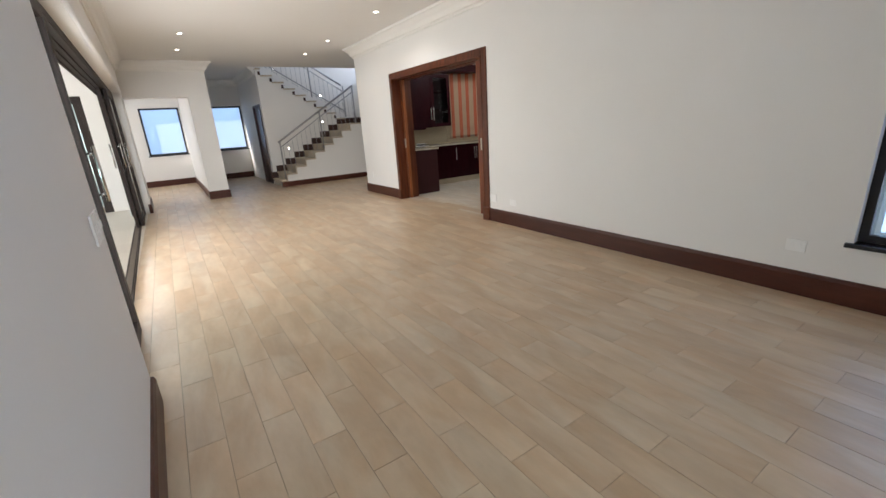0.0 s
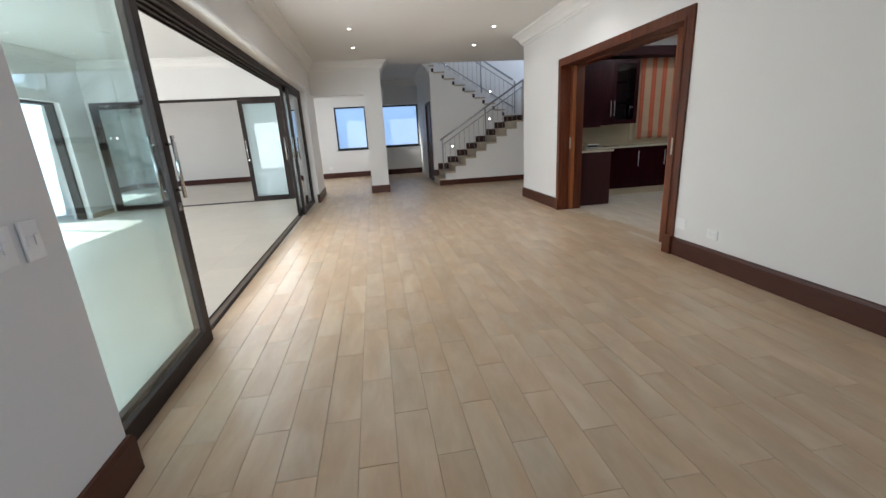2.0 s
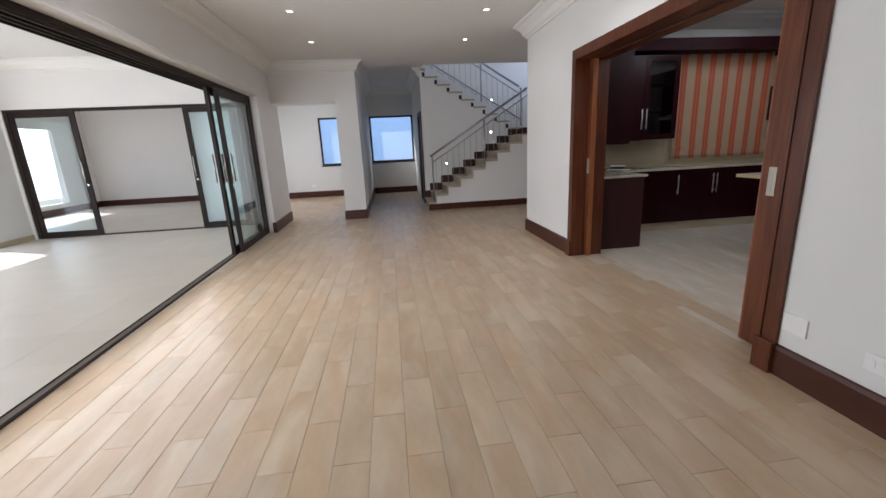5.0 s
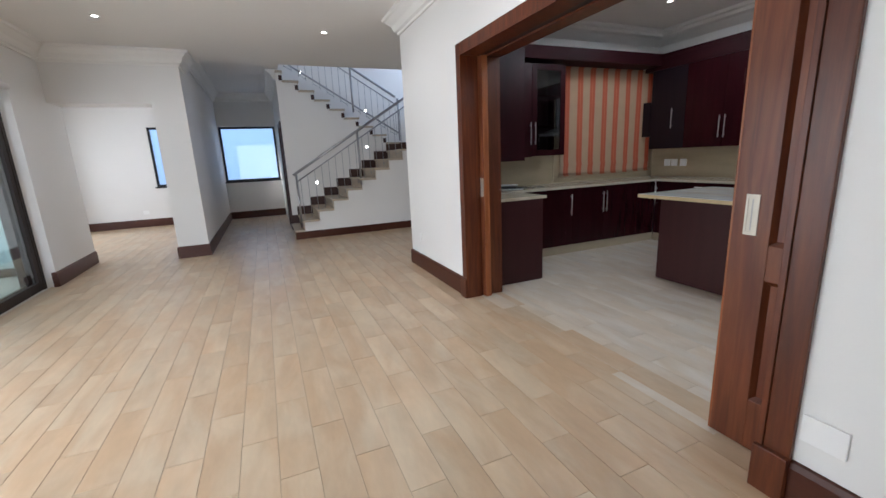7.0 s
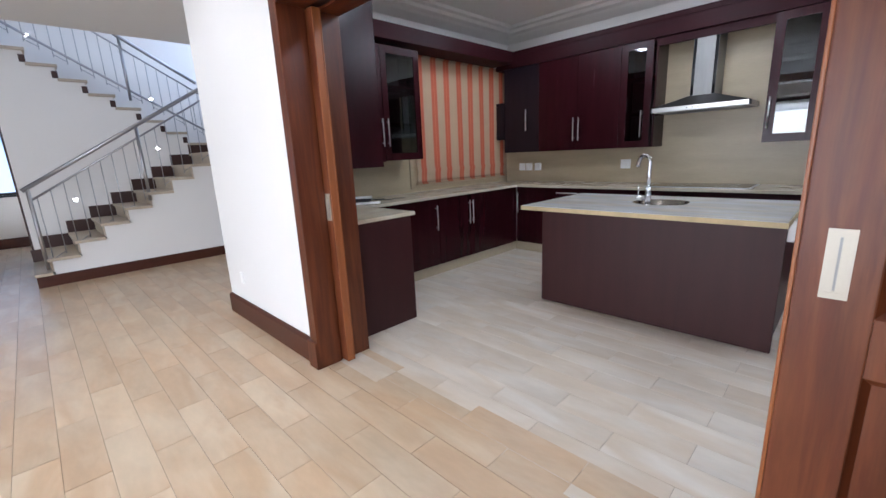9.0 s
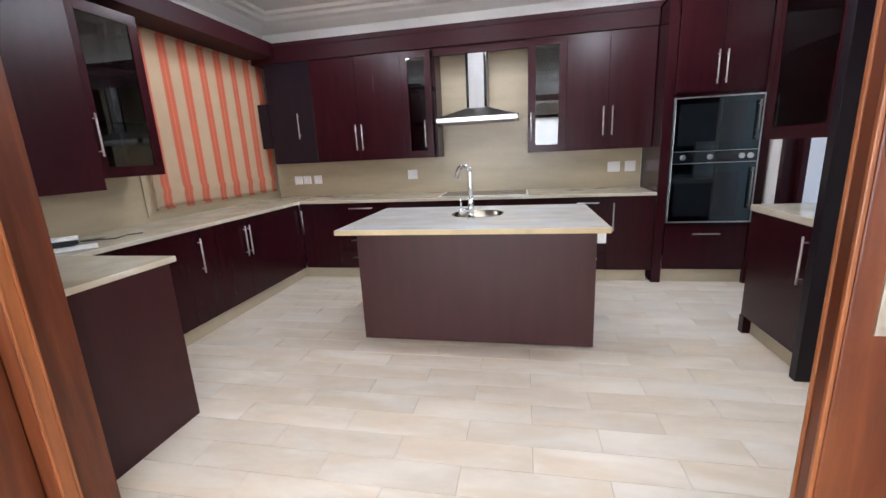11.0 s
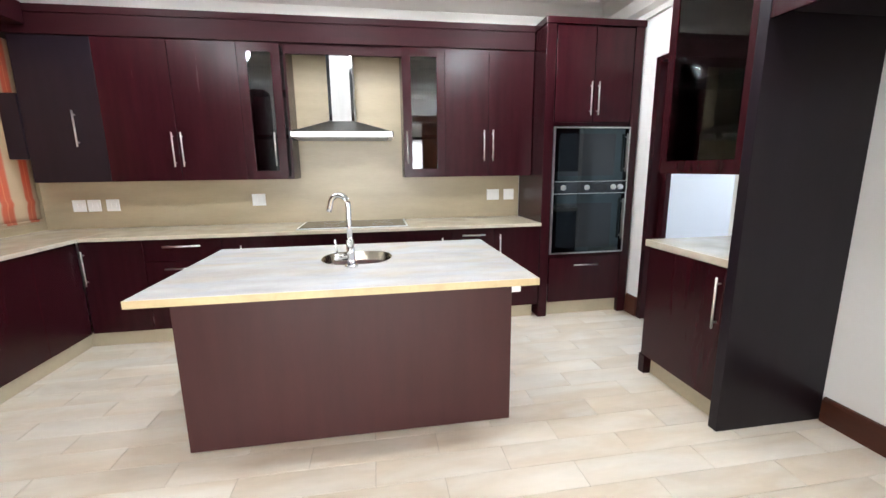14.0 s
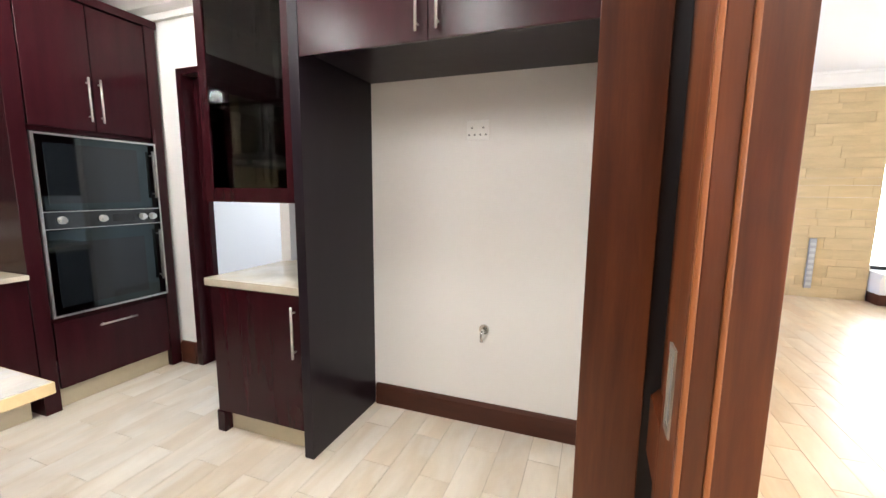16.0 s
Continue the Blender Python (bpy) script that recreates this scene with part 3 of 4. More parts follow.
# ---- sliding glass doors to the patio ----
def glass_leaf(x, y0, y1, z1, w, handle_y, m=None, label="tall glass sliding door in a bronze frame", along="y", group="patio sliding doors"):
    root = thing("glass_sliding_door", label, "sliding door", group, m)
    t = 0.022
    z0 = 0.006

    def b(a0, a1, c0, c1, d0, d1, bev=0.0):
        return box(c0, c1, a0, a1, d0, d1, bev) if along == "y" else box(a0, a1, c0, c1, d0, d1, bev)

    part("stile", b(y0, y0 + w, x - t, x + t, z0, z1, 0.003), FRAME, root)
    part("stile", b(y1 - w, y1, x - t, x + t, z0, z1, 0.003), FRAME, root)
    part("bottom_rail", b(y0 + w, y1 - w, x - t, x + t, z0, z0 + w * 1.2, 0.003), FRAME, root)
    part("top_rail", b(y0 + w, y1 - w, x - t, x + t, z1 - w, z1, 0.003), FRAME, root)
    g = part("pane", b(y0 + w - 0.005, y1 - w + 0.005, x - 0.004, x + 0.004, z0 + w * 1.2 - 0.005, z1 - w + 0.005), CLEAR, root)
    g.visible_shadow = False
    if handle_y is not None:
        for s in (-1, 1):
            bm = bmesh.new()
            off = x + s * (t + 0.045)

            def q(a, c, d):
                return (c, a, d) if along == "y" else (a, c, d)
            tube(bm, [q(handle_y, off, 1.02), q(handle_y, off, 1.40)], 0.012)
            for z in (1.07, 1.35):
                tube(bm, [q(handle_y, x + s * t, z), q(handle_y, off, z)], 0.008, 8)
            h = part("pull_handle", bm, CHROME, root, "chrome bar handle")
        part("lock", b(handle_y - 0.02, handle_y + 0.02, x - t - 0.006, x + t + 0.006, 0.94, 0.99, 0.004), CHROME, root, "small chrome lock")
    return root


struct("wall_nib", box(-0.09, -0.001, 2.5, 2.86, -0.05, 2.31), PLASTER, "plaster nib that covers the slider's end", LEFT)
fr = bmesh.new()
bx(fr, -0.34, -0.112, 2.505, 2.57, 0.0, 2.308, 0.003)
bx(fr, -0.34, -0.112, 10.43, 10.498, 0.0, 2.308, 0.003)
bx(fr, -0.34, -0.112, 2.57, 10.43, 2.255, 2.308, 0.003)
slider = struct("slider_frame", fr, FRAME, "bronze frame of the wide patio sliding doors", LEFT)
part("sill", box(-0.27, -0.165, 2.57, 10.43, -0.01, 0.003), SILL, slider, "worn bronze floor track")
for x in (-0.258, -0.19, -0.172):
    part("track", box(x - 0.005, x + 0.005, 2.57, 10.43, 0.003, 0.009), FRAME, slider)
for x in (-0.31, -0.25, -0.19, -0.125):
    part("head_track", box(x - 0.006, x + 0.006, 2.57, 10.43, 2.235, 2.255), FRAME, slider)
glass_leaf(-0.118, 2.60, 4.09, 2.25, 0.085, 4.045, LEFT)
glass_leaf(-0.19, 2.62, 4.16, 2.25, 0.085, None, LEFT)
glass_leaf(-0.14, 9.05, 10.43, 2.25, 0.085, 9.10, LEFT)
glass_leaf(-0.21, 8.93, 10.36, 2.25, 0.085, 8.98, LEFT)
band = bmesh.new()
tube(band, [(0.0, 2.86, 2.345), (0.0, 10.5, 2.345)], 0.032, 12)
struct("trim_slider", band, PLASTER, "rounded plaster band over the sliding doors", LEFT)

fr = bmesh.new()
bx(fr, -4.548, -4.48, 11.52, 11.66, 0, 2.34, 0.003)
bx(fr, -0.69, -0.622, 11.52, 11.66, 0, 2.34, 0.003)
bx(fr, -4.48, -0.69, 11.52, 11.66, 2.29, 2.338, 0.003)
bx(fr, -4.48, -0.69, 11.52, 11.66, -0.01, 0.012)
struct("slider_frame_far", fr, FRAME, "bronze frame of the far patio doors")
glass_leaf(11.56, -4.5, -3.42, 2.29, 0.09, -3.47, None, "glass sliding door across the patio", "x")
glass_leaf(11.56, -1.57, -0.68, 2.29, 0.09, -1.52, None, "glass sliding door across the patio", "x")


fr = bmesh.new()
bx(fr, -4.84, -4.70, 10.68, 10.748, 0, 2.298, 0.003)
bx(fr, -4.84, -4.70, 6.002, 6.07, 0, 2.298, 0.003)
bx(fr, -4.84, -4.70, 6.07, 10.68, 2.25, 2.298, 0.003)
struct("slider_frame_garden", fr, FRAME, "bronze frame of the garden doors")
glass_leaf(-4.77, 8.22, 9.72, 2.25, 0.09, 9.67, None, "glass sliding door to the garden, slid open")


# ---- stairs ----
RISE, GO = 0.172, 0.28
STEP_X = [3.0, 3.14] + [3.14 + GO * k for k in range(1, 8)]


def staircase():
    root = thing("staircase", "white plastered staircase with beige treads and dark risers", "staircase")
    for k in range(9):
        x0 = STEP_X[k]
        x1 = STEP_X[k + 1] if k < 8 else 6.44
        z = RISE * (k + 1)
        part("tread", box(x0 - 0.025, x1 + 0.0, 11.86 if k else 11.90, 12.93 if k < 8 else 14.08, z - 0.035, z, 0.005), TREAD, root)
        part("riser", box(x0, x0 + 0.018, 11.95, 12.93, z - RISE, z - 0.035), TREAD, root)
        part("stringer", box(x0 + 0.018, x1 + (0.018 if k < 8 else 0), 11.95, 12.93, -0.02, z - 0.036), PLASTER, root)
        part("wall_skirting", box(x0 - 0.02, x1 + (0.02 if k < 8 else -0.2), 12.93, 12.945, z - 0.08, z + 0.165), RISER, root)
    part("plinth", box(2.985, 6.44, 11.932, 11.95, -0.01, 0.135, 0.003), SKIRT, root)
    for j in range(1, 10):
        x0 = 5.36 - GO * (j - 1)
        z = RISE * 9 + RISE * j
        part("tread", box(max(x0 - GO, 3.02), x0 + 0.025, 12.90, 14.08, z - 0.035, z, 0.005), TREAD, root)
        part("riser", box(x0 - 0.018, x0, 13.1, 14.08, z - RISE, z - 0.035), RISER, root)
        part("wall_skirting", box(x0 - 0.05, x0 + 0.012, 12.935, 12.95, z - RISE, z - RISE + 0.09), RISER, root)
        part("stringer", box(max(x0 - GO, 3.02), x0, 12.95, 13.1, 0.0, z - 0.036), PLASTER, root)
    part("stringer", box(5.36, 6.44, 12.95, 13.1, 0.0, RISE * 9 - 0.04), PLASTER, root)
    part("upper_landing", box(1.6, 3.0, 11.99, 14.08, 3.31, 3.33), TREAD, root)
    return root


def railing(name, label, y, x0, z0, x1, z1, posts, nbal, low):
    """A steel stair rail between two points of the slope."""
    root = thing(name, label, "stair railing", "stair railings")
    sl = (z1 - z0) / (x1 - x0)
    part("handrail", tube(bmesh.new(), [(x0 - 0.05, y, z0 - 0.05 * sl), (x1, y, z1)], 0.024, 12), RAIL, root)
    part("upper_bar", tube(bmesh.new(), [(x0, y, z0 - 0.15), (x1, y, z1 - 0.15)], 0.012, 8), RAIL, root)
    for px in posts:
        zt = z0 + (px - x0) * sl
        part("post", tube(bmesh.new(), [(px, y, zt - low - 0.05), (px, y, zt)], 0.02, 12), RAIL, root)
    for k in range(nbal):
        px = x0 + (k + 0.5) * (x1 - x0) / nbal
        zt = z0 + (px - x0) * sl
        if k % 2 == 0:
            part("foot_bar", tube(bmesh.new(), [(px, y, zt - low + 0.03), (px + (x1 - x0) / nbal, y, zt - low + 0.03 + sl * (x1 - x0) / nbal)], 0.005, 6), RAIL, root)
        part("baluster", tube(bmesh.new(), [(px, y, zt - low), (px, y, zt - 0.15)], 0.005, 6), RAIL, root)
    return root


staircase()
railing("stair_railing", "brushed steel railing along the lower flight", 11.92, 3.11, 1.19, 5.3, 2.54, (3.11, 4.26, 5.28), 17, 0.93)
up = railing("stair_railing", "brushed steel railing along the upper flight", 12.93, 5.40, 2.62, 3.0, 4.09, (5.40, 4.44), 19, 0.82)
part("lower_bar", tube(bmesh.new(), [(5.40, 12.93, 1.90), (2.95, 12.93, 3.40)], 0.016, 8), RAIL, up)


def step_light(x, z):
    ob = thing("step_light", "small round lit step light in the stair wall", "step light", "step lights", pose(x, 12.948, z, 90, 0, 0))
    bm = bmesh.new()
    disc(bm, (0, 0, 0), 0.036, 0.036, 0, 0.008)
    disc(bm, (0, 0, 0), 0.036, 0.022, 0.008, 0.007)
    part("rim", bm, STEEL, ob)
    bm = bmesh.new()
    bmesh.ops.create_circle(bm, cap_ends=True, segments=20, radius=0.022, matrix=Matrix.Translation((0, 0, 0.007)))
    part("lens", bm, STEPLAMP, ob, "glowing lens")


for x, z in ((3.56, 0.96), (4.66, 1.64), (4.70, 2.37), (3.48, 3.08)):
    step_light(x, z)

d1 = struct("door_1", side_frame(2.995, 3.06, 13.15, 14.15, -0.05, 2.2, 0.06), RISER, "dark wooden door in the corridor")
part("door_leaf", box(3.05, 3.09, 13.21, 14.09, 0.01, 2.14, 0.003), RISER, d1)


# ---- ceiling lights ----
def downlight(x, y, z=CEIL):
    ob = thing("downlight", "small round recessed ceiling downlight, switched on", "downlight", "downlights", pose(x, y, z))
    bm = bmesh.new()
    disc(bm, (0, 0, 0), 0.048, 0.046, 0.0, -0.006)
    disc(bm, (0, 0, 0), 0.046, 0.027, -0.006, -0.0035)
    part("rim", bm, WHITE, ob)
    bm = bmesh.new()
    bmesh.ops.create_circle(bm, cap_ends=True, segments=20, radius=0.027, matrix=Matrix.Translation((0, 0, -0.0035)))
    part("lens", bm, LAMP, ob, "glowing lens")


# the added, unseen lamps get the same fixture as the known ones
for lx, ly in LIVING_LAMPS + KITCHEN_LAMPS:
    downlight(lx, ly)
v = thing("ceiling_vent", "flat round white vent in the patio ceiling", "vent", "", pose(-2.75, 9.2, 3.15))
bm = bmesh.new()
disc(bm, (0, 0, 0), 0.16, 0.15, 0, -0.02)
disc(bm, (0, 0, 0), 0.15, 0.0, -0.02, -0.025)
part("cover", bm, WHITE, v)


# ---- switches and sockets ----
def plate(name, label, category, m, w, h, kind):
    """A wall plate in its own plane: x across, y up, z out of the wall."""
    ob = thing(name, label, category, "wall plates", m)
    part("cover", box(-w / 2, w / 2, -h / 2, h / 2, 0, 0.010, 0.003), WHITE, ob)
    if kind == "socket":
        for sx in (-0.25, 0.25):
            part("rocker", box(sx * w - 0.012, sx * w + 0.012, h * 0.18, h * 0.36, 0.010, 0.014, 0.001), WHITE, ob)
            for px, py in ((0, 0.02), (-0.016, -0.018), (0.016, -0.018)):
                part("pin_hole", tube(bmesh.new(), [(sx * w + px, py - 0.008, 0.0095), (sx * w + px, py - 0.008, 0.0112)], 0.006, 8), GREY, ob)
    elif kind == "switch":
        for sx in (-0.2, 0.2):
            part("rocker", box(sx * w - 0.011, sx * w + 0.011, -0.018, 0.018, 0.010, 0.015, 0.002), WHITE, ob)
    return ob


def on_x(x, y, z, s):
    return pose(x, y, z) @ pose(0, 0, 0, 90, 0, 90 if s > 0 else -90)


for y, w in ((2.58, 0.12), (2.715, 0.075)):
    plate("light_switch", "white light switch on the plaster wall", "light switch", LEFT @ on_x(0.001, y, 1.063, 1), w, 0.13, "switch")
plate("wall_plate", "blank white cover plate low on the wall", "wall plate", on_x(EAST - 0.001, 4.76, 0.335, -1), 0.135, 0.105, "blank")
plate("wall_socket", "white socket low on the plaster wall", "socket", on_x(EAST - 0.001, 4.36, 0.316, -1), 0.12, 0.085, "switch")
plate("wall_socket", "white double socket low on the plaster wall", "socket", on_x(EAST - 0.001, 1.33, 0.375, -1), 0.12, 0.09, "switch")
plate("wall_plate", "slim white plate near the wall's end", "wall plate", on_x(EAST - 0.001, 8.83, 0.39, -1), 0.05, 0.10, "blank")
plate("wall_plate", "white plate low on the far wall", "wall plate", pose(-0.18, FAR - 0.001, 0.35, 90, 0, 0), 0.12, 0.09, "blank")
for y in (8.72, 8.60, 8.45):
    plate("wall_socket", "white socket on the travertine splashback", "socket", on_x(KEAST - 0.014, y, 1.12, -1), 0.105, 0.105, "switch")
for y, w in ((7.2, 0.12), (4.90, 0.13), (4.73, 0.11)):
    plate("wall_socket", "white socket on the travertine splashback", "socket", on_x(KEAST - 0.014, y, 1.14, -1), w, 0.11, "switch")
plate("wall_socket", "white double socket high in the fridge recess", "socket", pose(5.287, KSOUTH + 0.001, 1.77, 90, 0, 180), 0.13, 0.11, "socket")
wp = thing("water_point", "chrome water outlet in the fridge recess wall", "water point", "", pose(5.225, KSOUTH, 0.61, 90, 0, 180))
part("pipe", tube(bmesh.new(), [(0, 0, 0), (0, 0, 0.035), (0, -0.012, 0.05), (0, -0.03, 0.055), (0, -0.06, 0.055)], 0.011), CHROME, wp)
part("flange", tube(bmesh.new(), [(0, 0, 0), (0, 0, 0.008)], 0.03, 16), CHROME, wp)


# ---- kitchen ----
def bar_handle(parent, p, length, axis, out):
    """A slim steel bar on two feet; p: its middle on the door face, out: the way off the face."""
    o = Vector(out) * 0.028
    a = Vector((0, 0, 1)) if axis == "z" else Vector(axis)
    p = Vector(p)
    bm = bmesh.new()
    tube(bm, [p + o - a * length / 2, p + o + a * length / 2], 0.0065, 8)
    for s in (-0.38, 0.38):
        tube(bm, [p + a * length * s, p + o + a * length * s], 0.005, 6)
    return part("handle", bm, BRIGHT, parent, "brushed steel bar handle")


class Face:
    """A cabinet front: u runs along it, n is the way it looks; box() takes u, depth behind the face (negative: in front) and z."""

    def __init__(self, at, way):
        self.at, self.way = at, way

    def box(self, u0, u1, d0, d1, z0, z1, bevel=0.0):
        a, w = self.at, self.way
        if w == "-x":
            return box(a + d0, a + d1, u0, u1, z0, z1, bevel)
        if w == "+x":
            return box(a - d0, a - d1, u0, u1, z0, z1, bevel)
        if w == "-y":
            return box(u0, u1, a + d0, a + d1, z0, z1, bevel)
        return box(u0, u1, a - d0, a - d1, z0, z1, bevel)

    def point(self, u, d, z):
        a, w = self.at, self.way
        return {"-x": (a + d, u, z), "+x": (a - d, u, z), "-y": (u, a + d, z), "+y": (u, a - d, z)}[w]

    def out(self):
        return {"-x": (-1, 0, 0), "+x": (1, 0, 0), "-y": (0, -1, 0), "+y": (0, 1, 0)}[self.way]

    def along(self):
        return (0, 1, 0) if self.way[1] == "x" else (1, 0, 0)


def cabinet(face, u0, u1, depth, z0, z1, doors, label, name="base_cabinet", glass_doors=(), drawers=(), group="kitchen cabinets"):
    """A cabinet unit: a carcass, flat doors (u0, u1, handle u, handle z or None), drawers (u0, u1, z0, z1)."""
    root = thing(name, label, "cabinet", group)
    t = 0.02
    if glass_doors:
        part("side", face.box(u0, u0 + 0.018, t, depth, z0, z1), CABINET, root)
        part("side", face.box(u1 - 0.018, u1, t, depth, z0, z1), CABINET, root)
        part("back", face.box(u0 + 0.018, u1 - 0.018, depth - 0.01, depth, z0, z1), DARK, root)
        part("floor", face.box(u0 + 0.018, u1 - 0.018, t, depth - 0.01, z0, z0 + 0.02), CABINET, root)
        part("top", face.box(u0 + 0.018, u1 - 0.018, t, depth - 0.01, z1 - 0.02, z1), CABINET, root)
        for k in (1, 2):
            z = z0 + (z1 - z0) * k / 3
            part("shelf", face.box(u0 + 0.018, u1 - 0.018, t + 0.04, depth - 0.01, z - 0.009, z + 0.009), CABINET, root)
    else:
        part("body", face.box(u0, u1, t, depth, z0, z1), CABINET, root)
    for a, b, hu, hz in doors:
        d = part("door", face.box(a + 0.0015, b - 0.0015, 0, t - 0.002, z0 + 0.003, z1 - 0.003, 0.002), CABINET, root)
        if hu is not None:
            bar_handle(d, face.point(hu, 0, hz), 0.28, "z", face.out())
    for a, b, hu, hz in glass_doors:
        w = 0.075
        bm = face.box(a + 0.002, a + w, 0, t - 0.002, z0 + 0.003, z1 - 0.003, 0.002)
        for q in ((b - w, b - 0.002, z0 + 0.003, z1 - 0.003), (a + w, b - w, z0 + 0.003, z0 + w), (a + w, b - w, z1 - w, z1 - 0.003)):
            other = face.box(q[0], q[1], 0, t - 0.002, q[2], q[3])
            me = bpy.data.meshes.new("rail")
            other.to_mesh(me)
            other.free()
            bm.from_mesh(me)
            bpy.data.meshes.remove(me)
        d = part("door", bm, CABINET, root, "framed glass door")
        g = part("pane", face.box(a + w - 0.004, b - w + 0.004, 0.007, 0.011, z0 + w - 0.004, z1 - w + 0.004), TINTED, d, "smoked glass pane")
        bar_handle(d, face.point(hu, 0, hz), 0.28, "z", face.out())
    for a, b, c, e in drawers:
        d = part("drawer_front", face.box(a + 0.0015, b - 0.0015, 0, t - 0.002, c + 0.0015, e - 0.0015, 0.002), CABINET, root)
        bar_handle(d, face.point((a + b) / 2, 0, e - 0.06 if e - c < 0.3 else (c + e) / 2 + 0.08), min(0.28, 0.55 * (b - a)), face.along(), face.out())
    return root


def foot(x, y):
    ob = thing("cabinet_foot", "dark cabinet corner foot on the tiles", "cabinet foot", "cabinet feet")
    part("block", box(x - 0.03, x + 0.03, y - 0.03, y + 0.03, 0, 0.128, 0.003), CABINET, ob)


KZ, CT, CB = 0.125, 0.915, 0.885
NORTH, EASTF, UPE, UPN = Face(8.41, "-y"), Face(7.80, "-x"), Face(8.07, "-x"), Face(8.66, "-y")
DEEP = 0.60

# base units along the blind wall
cabinet(NORTH, 5.29, 5.75, DEEP, KZ, CB, [(5.29, 5.75, None, 0)], "dark cherry base cabinet under the corner worktop")
cabinet(NORTH, 5.75, 6.30, DEEP, KZ, CB, [(5.75, 6.30, 6.255, 0.67)], "dark cherry base cabinet with one door")
cabinet(NORTH, 6.30, 7.36, DEEP, KZ, CB, [(6.30, 6.83, 6.80, 0.67), (6.83, 7.36, 6.86, 0.67)], "dark cherry base cabinet with two doors")
cabinet(NORTH, 7.36, 7.80, DEEP, KZ, CB, [(7.36, 7.795, None, 0)], "dark cherry corner base cabinet")
# base units along the hob wall
cabinet(EASTF, 7.95, 8.41, DEEP, KZ, CB, [(7.95, 8.405, 8.375, 0.67)], "dark cherry base cabinet beside the corner")
cabinet(EASTF, 7.36, 7.95, DEEP, KZ, CB, [], "dark cherry drawer cabinet", drawers=[(7.36, 7.95, 0.128, 0.32), (7.36, 7.95, 0.32, 0.52), (7.36, 7.95, 0.52, 0.70), (7.36, 7.95, 0.70, 0.882)])
cabinet(EASTF, 6.80, 7.36, DEEP, KZ, CB, [(6.80, 7.36, 7.21, 0.67)], "dark cherry base cabinet with one door")
cabinet(EASTF, 5.83, 6.80, DEEP, KZ, CB, [], "dark cherry pan drawers under the hob", drawers=[(5.83, 6.80, 0.128, 0.50), (5.83, 6.80, 0.50, 0.78)])
cabinet(EASTF, 5.44, 5.83, DEEP, KZ, CB, [(5.44, 5.83, 5.535, 0.67)], "slim dark cherry base cabinet")
cabinet(EASTF, 5.06, 5.44, DEEP, KZ, CB, [], "dark cherry cabinet with four drawers", drawers=[(5.06, 5.44, 0.128, 0.31), (5.06, 5.44, 0.31, 0.50), (5.06, 5.44, 0.50, 0.695), (5.06, 5.44, 0.695, 0.882)])
cabinet(EASTF, 4.62, 5.06, DEEP, KZ, CB, [(4.62, 5.06, 5.005, 0.68)], "dark cherry base cabinet beside the oven tower")
# unit along the doorway wall, with its end panel
WESTF = Face(5.27, "+x")
cabinet(WESTF, 7.71, 8.38, 0.64, KZ, CB, [(7.71, 8.05, 8.01, 0.67), (8.05, 8.38, 8.09, 0.67)], "dark cherry base cabinet by the doorway")
ep = thing("end_panel", "dark cherry-brown end panel of the worktop run", "panel")
part("panel", box(KWEST + 0.002, 5.27, 7.69, 7.709, 0.0, CB, 0.002), ENDPANEL, ep)
part("corner_filler", box(KWEST + 0.003, 5.26, 8.38, 9.0, KZ, CB), DARK, ep)

for nm, bm in (("north", box(5.24, 7.85, 8.46, 8.475, 0.0, KZ)), ("east", box(7.85, 7.865, 4.66, 8.46, 0.0, KZ)), ("west", box(5.22, 5.235, 7.71, 8.46, 0.0, KZ)), ("oven", box(7.85, 7.865, 3.76, 4.54, 0.0, 0.13)), ("nook", box(6.02, 6.62, 4.26, 4.275, 0, 0.13))):
    struct("plinth_" + nm, bm, KICK, "beige tiled plinth under the cabinets")
foot(6.65, 4.298)

# worktops
wt = thing("worktop", "cream granite worktop along three kitchen walls", "worktop")
part("slab", box(KWEST + 0.004, 5.31, 7.68, 9.01, CB, CT, 0.004), WORKTOP, wt)
part("slab", box(5.31, 8.41, 8.37, 9.01, CB, CT, 0.004), WORKTOP, wt)
part("slab", box(7.755, 8.41, 4.625, 8.37, CB, CT, 0.004), WORKTOP, wt)

# splashback
sp = struct("splashback", box(KEAST - 0.012, KEAST, 4.62, 9.008, CT, 2.60), SPLASH, "beige travertine splashback behind the worktop")
part("splash_north", wall_x(KWEST + 0.002, KEAST - 0.012, 9.008, KNORTH, CT, 1.60, [(6.58, 8.26, 1.06, 1.60)]), SPLASH, sp)

# wall units on the hob wall
UB, UT = 1.335, 2.45
corner = cabinet(UPE, 8.24, 8.80, 0.338, UB, UT, [(8.24, 8.80, 8.43, 1.755)], "black glossy corner wall cabinet", "wall_cabinet")
for o in corner.children:
    o.data.materials[0] = PANEL
cabinet(UPE, 7.18, 8.24, 0.338, UB, UT, [(7.18, 7.70, 7.665, 1.59), (7.70, 8.24, 7.735, 1.59)], "dark cherry wall cabinet with two doors", "wall_cabinet")
cabinet(UPE, 6.80, 7.18, 0.338, UB, UT, [], "dark cherry wall cabinet with a glass door", "wall_cabinet", [(6.84, 7.18, 6.93, 1.59)])
cabinet(UPE, 5.45, 5.83, 0.338, UB, UT, [], "dark cherry wall cabinet with a glass door", "wall_cabinet", [(5.45, 5.83, 5.80, 1.60)])
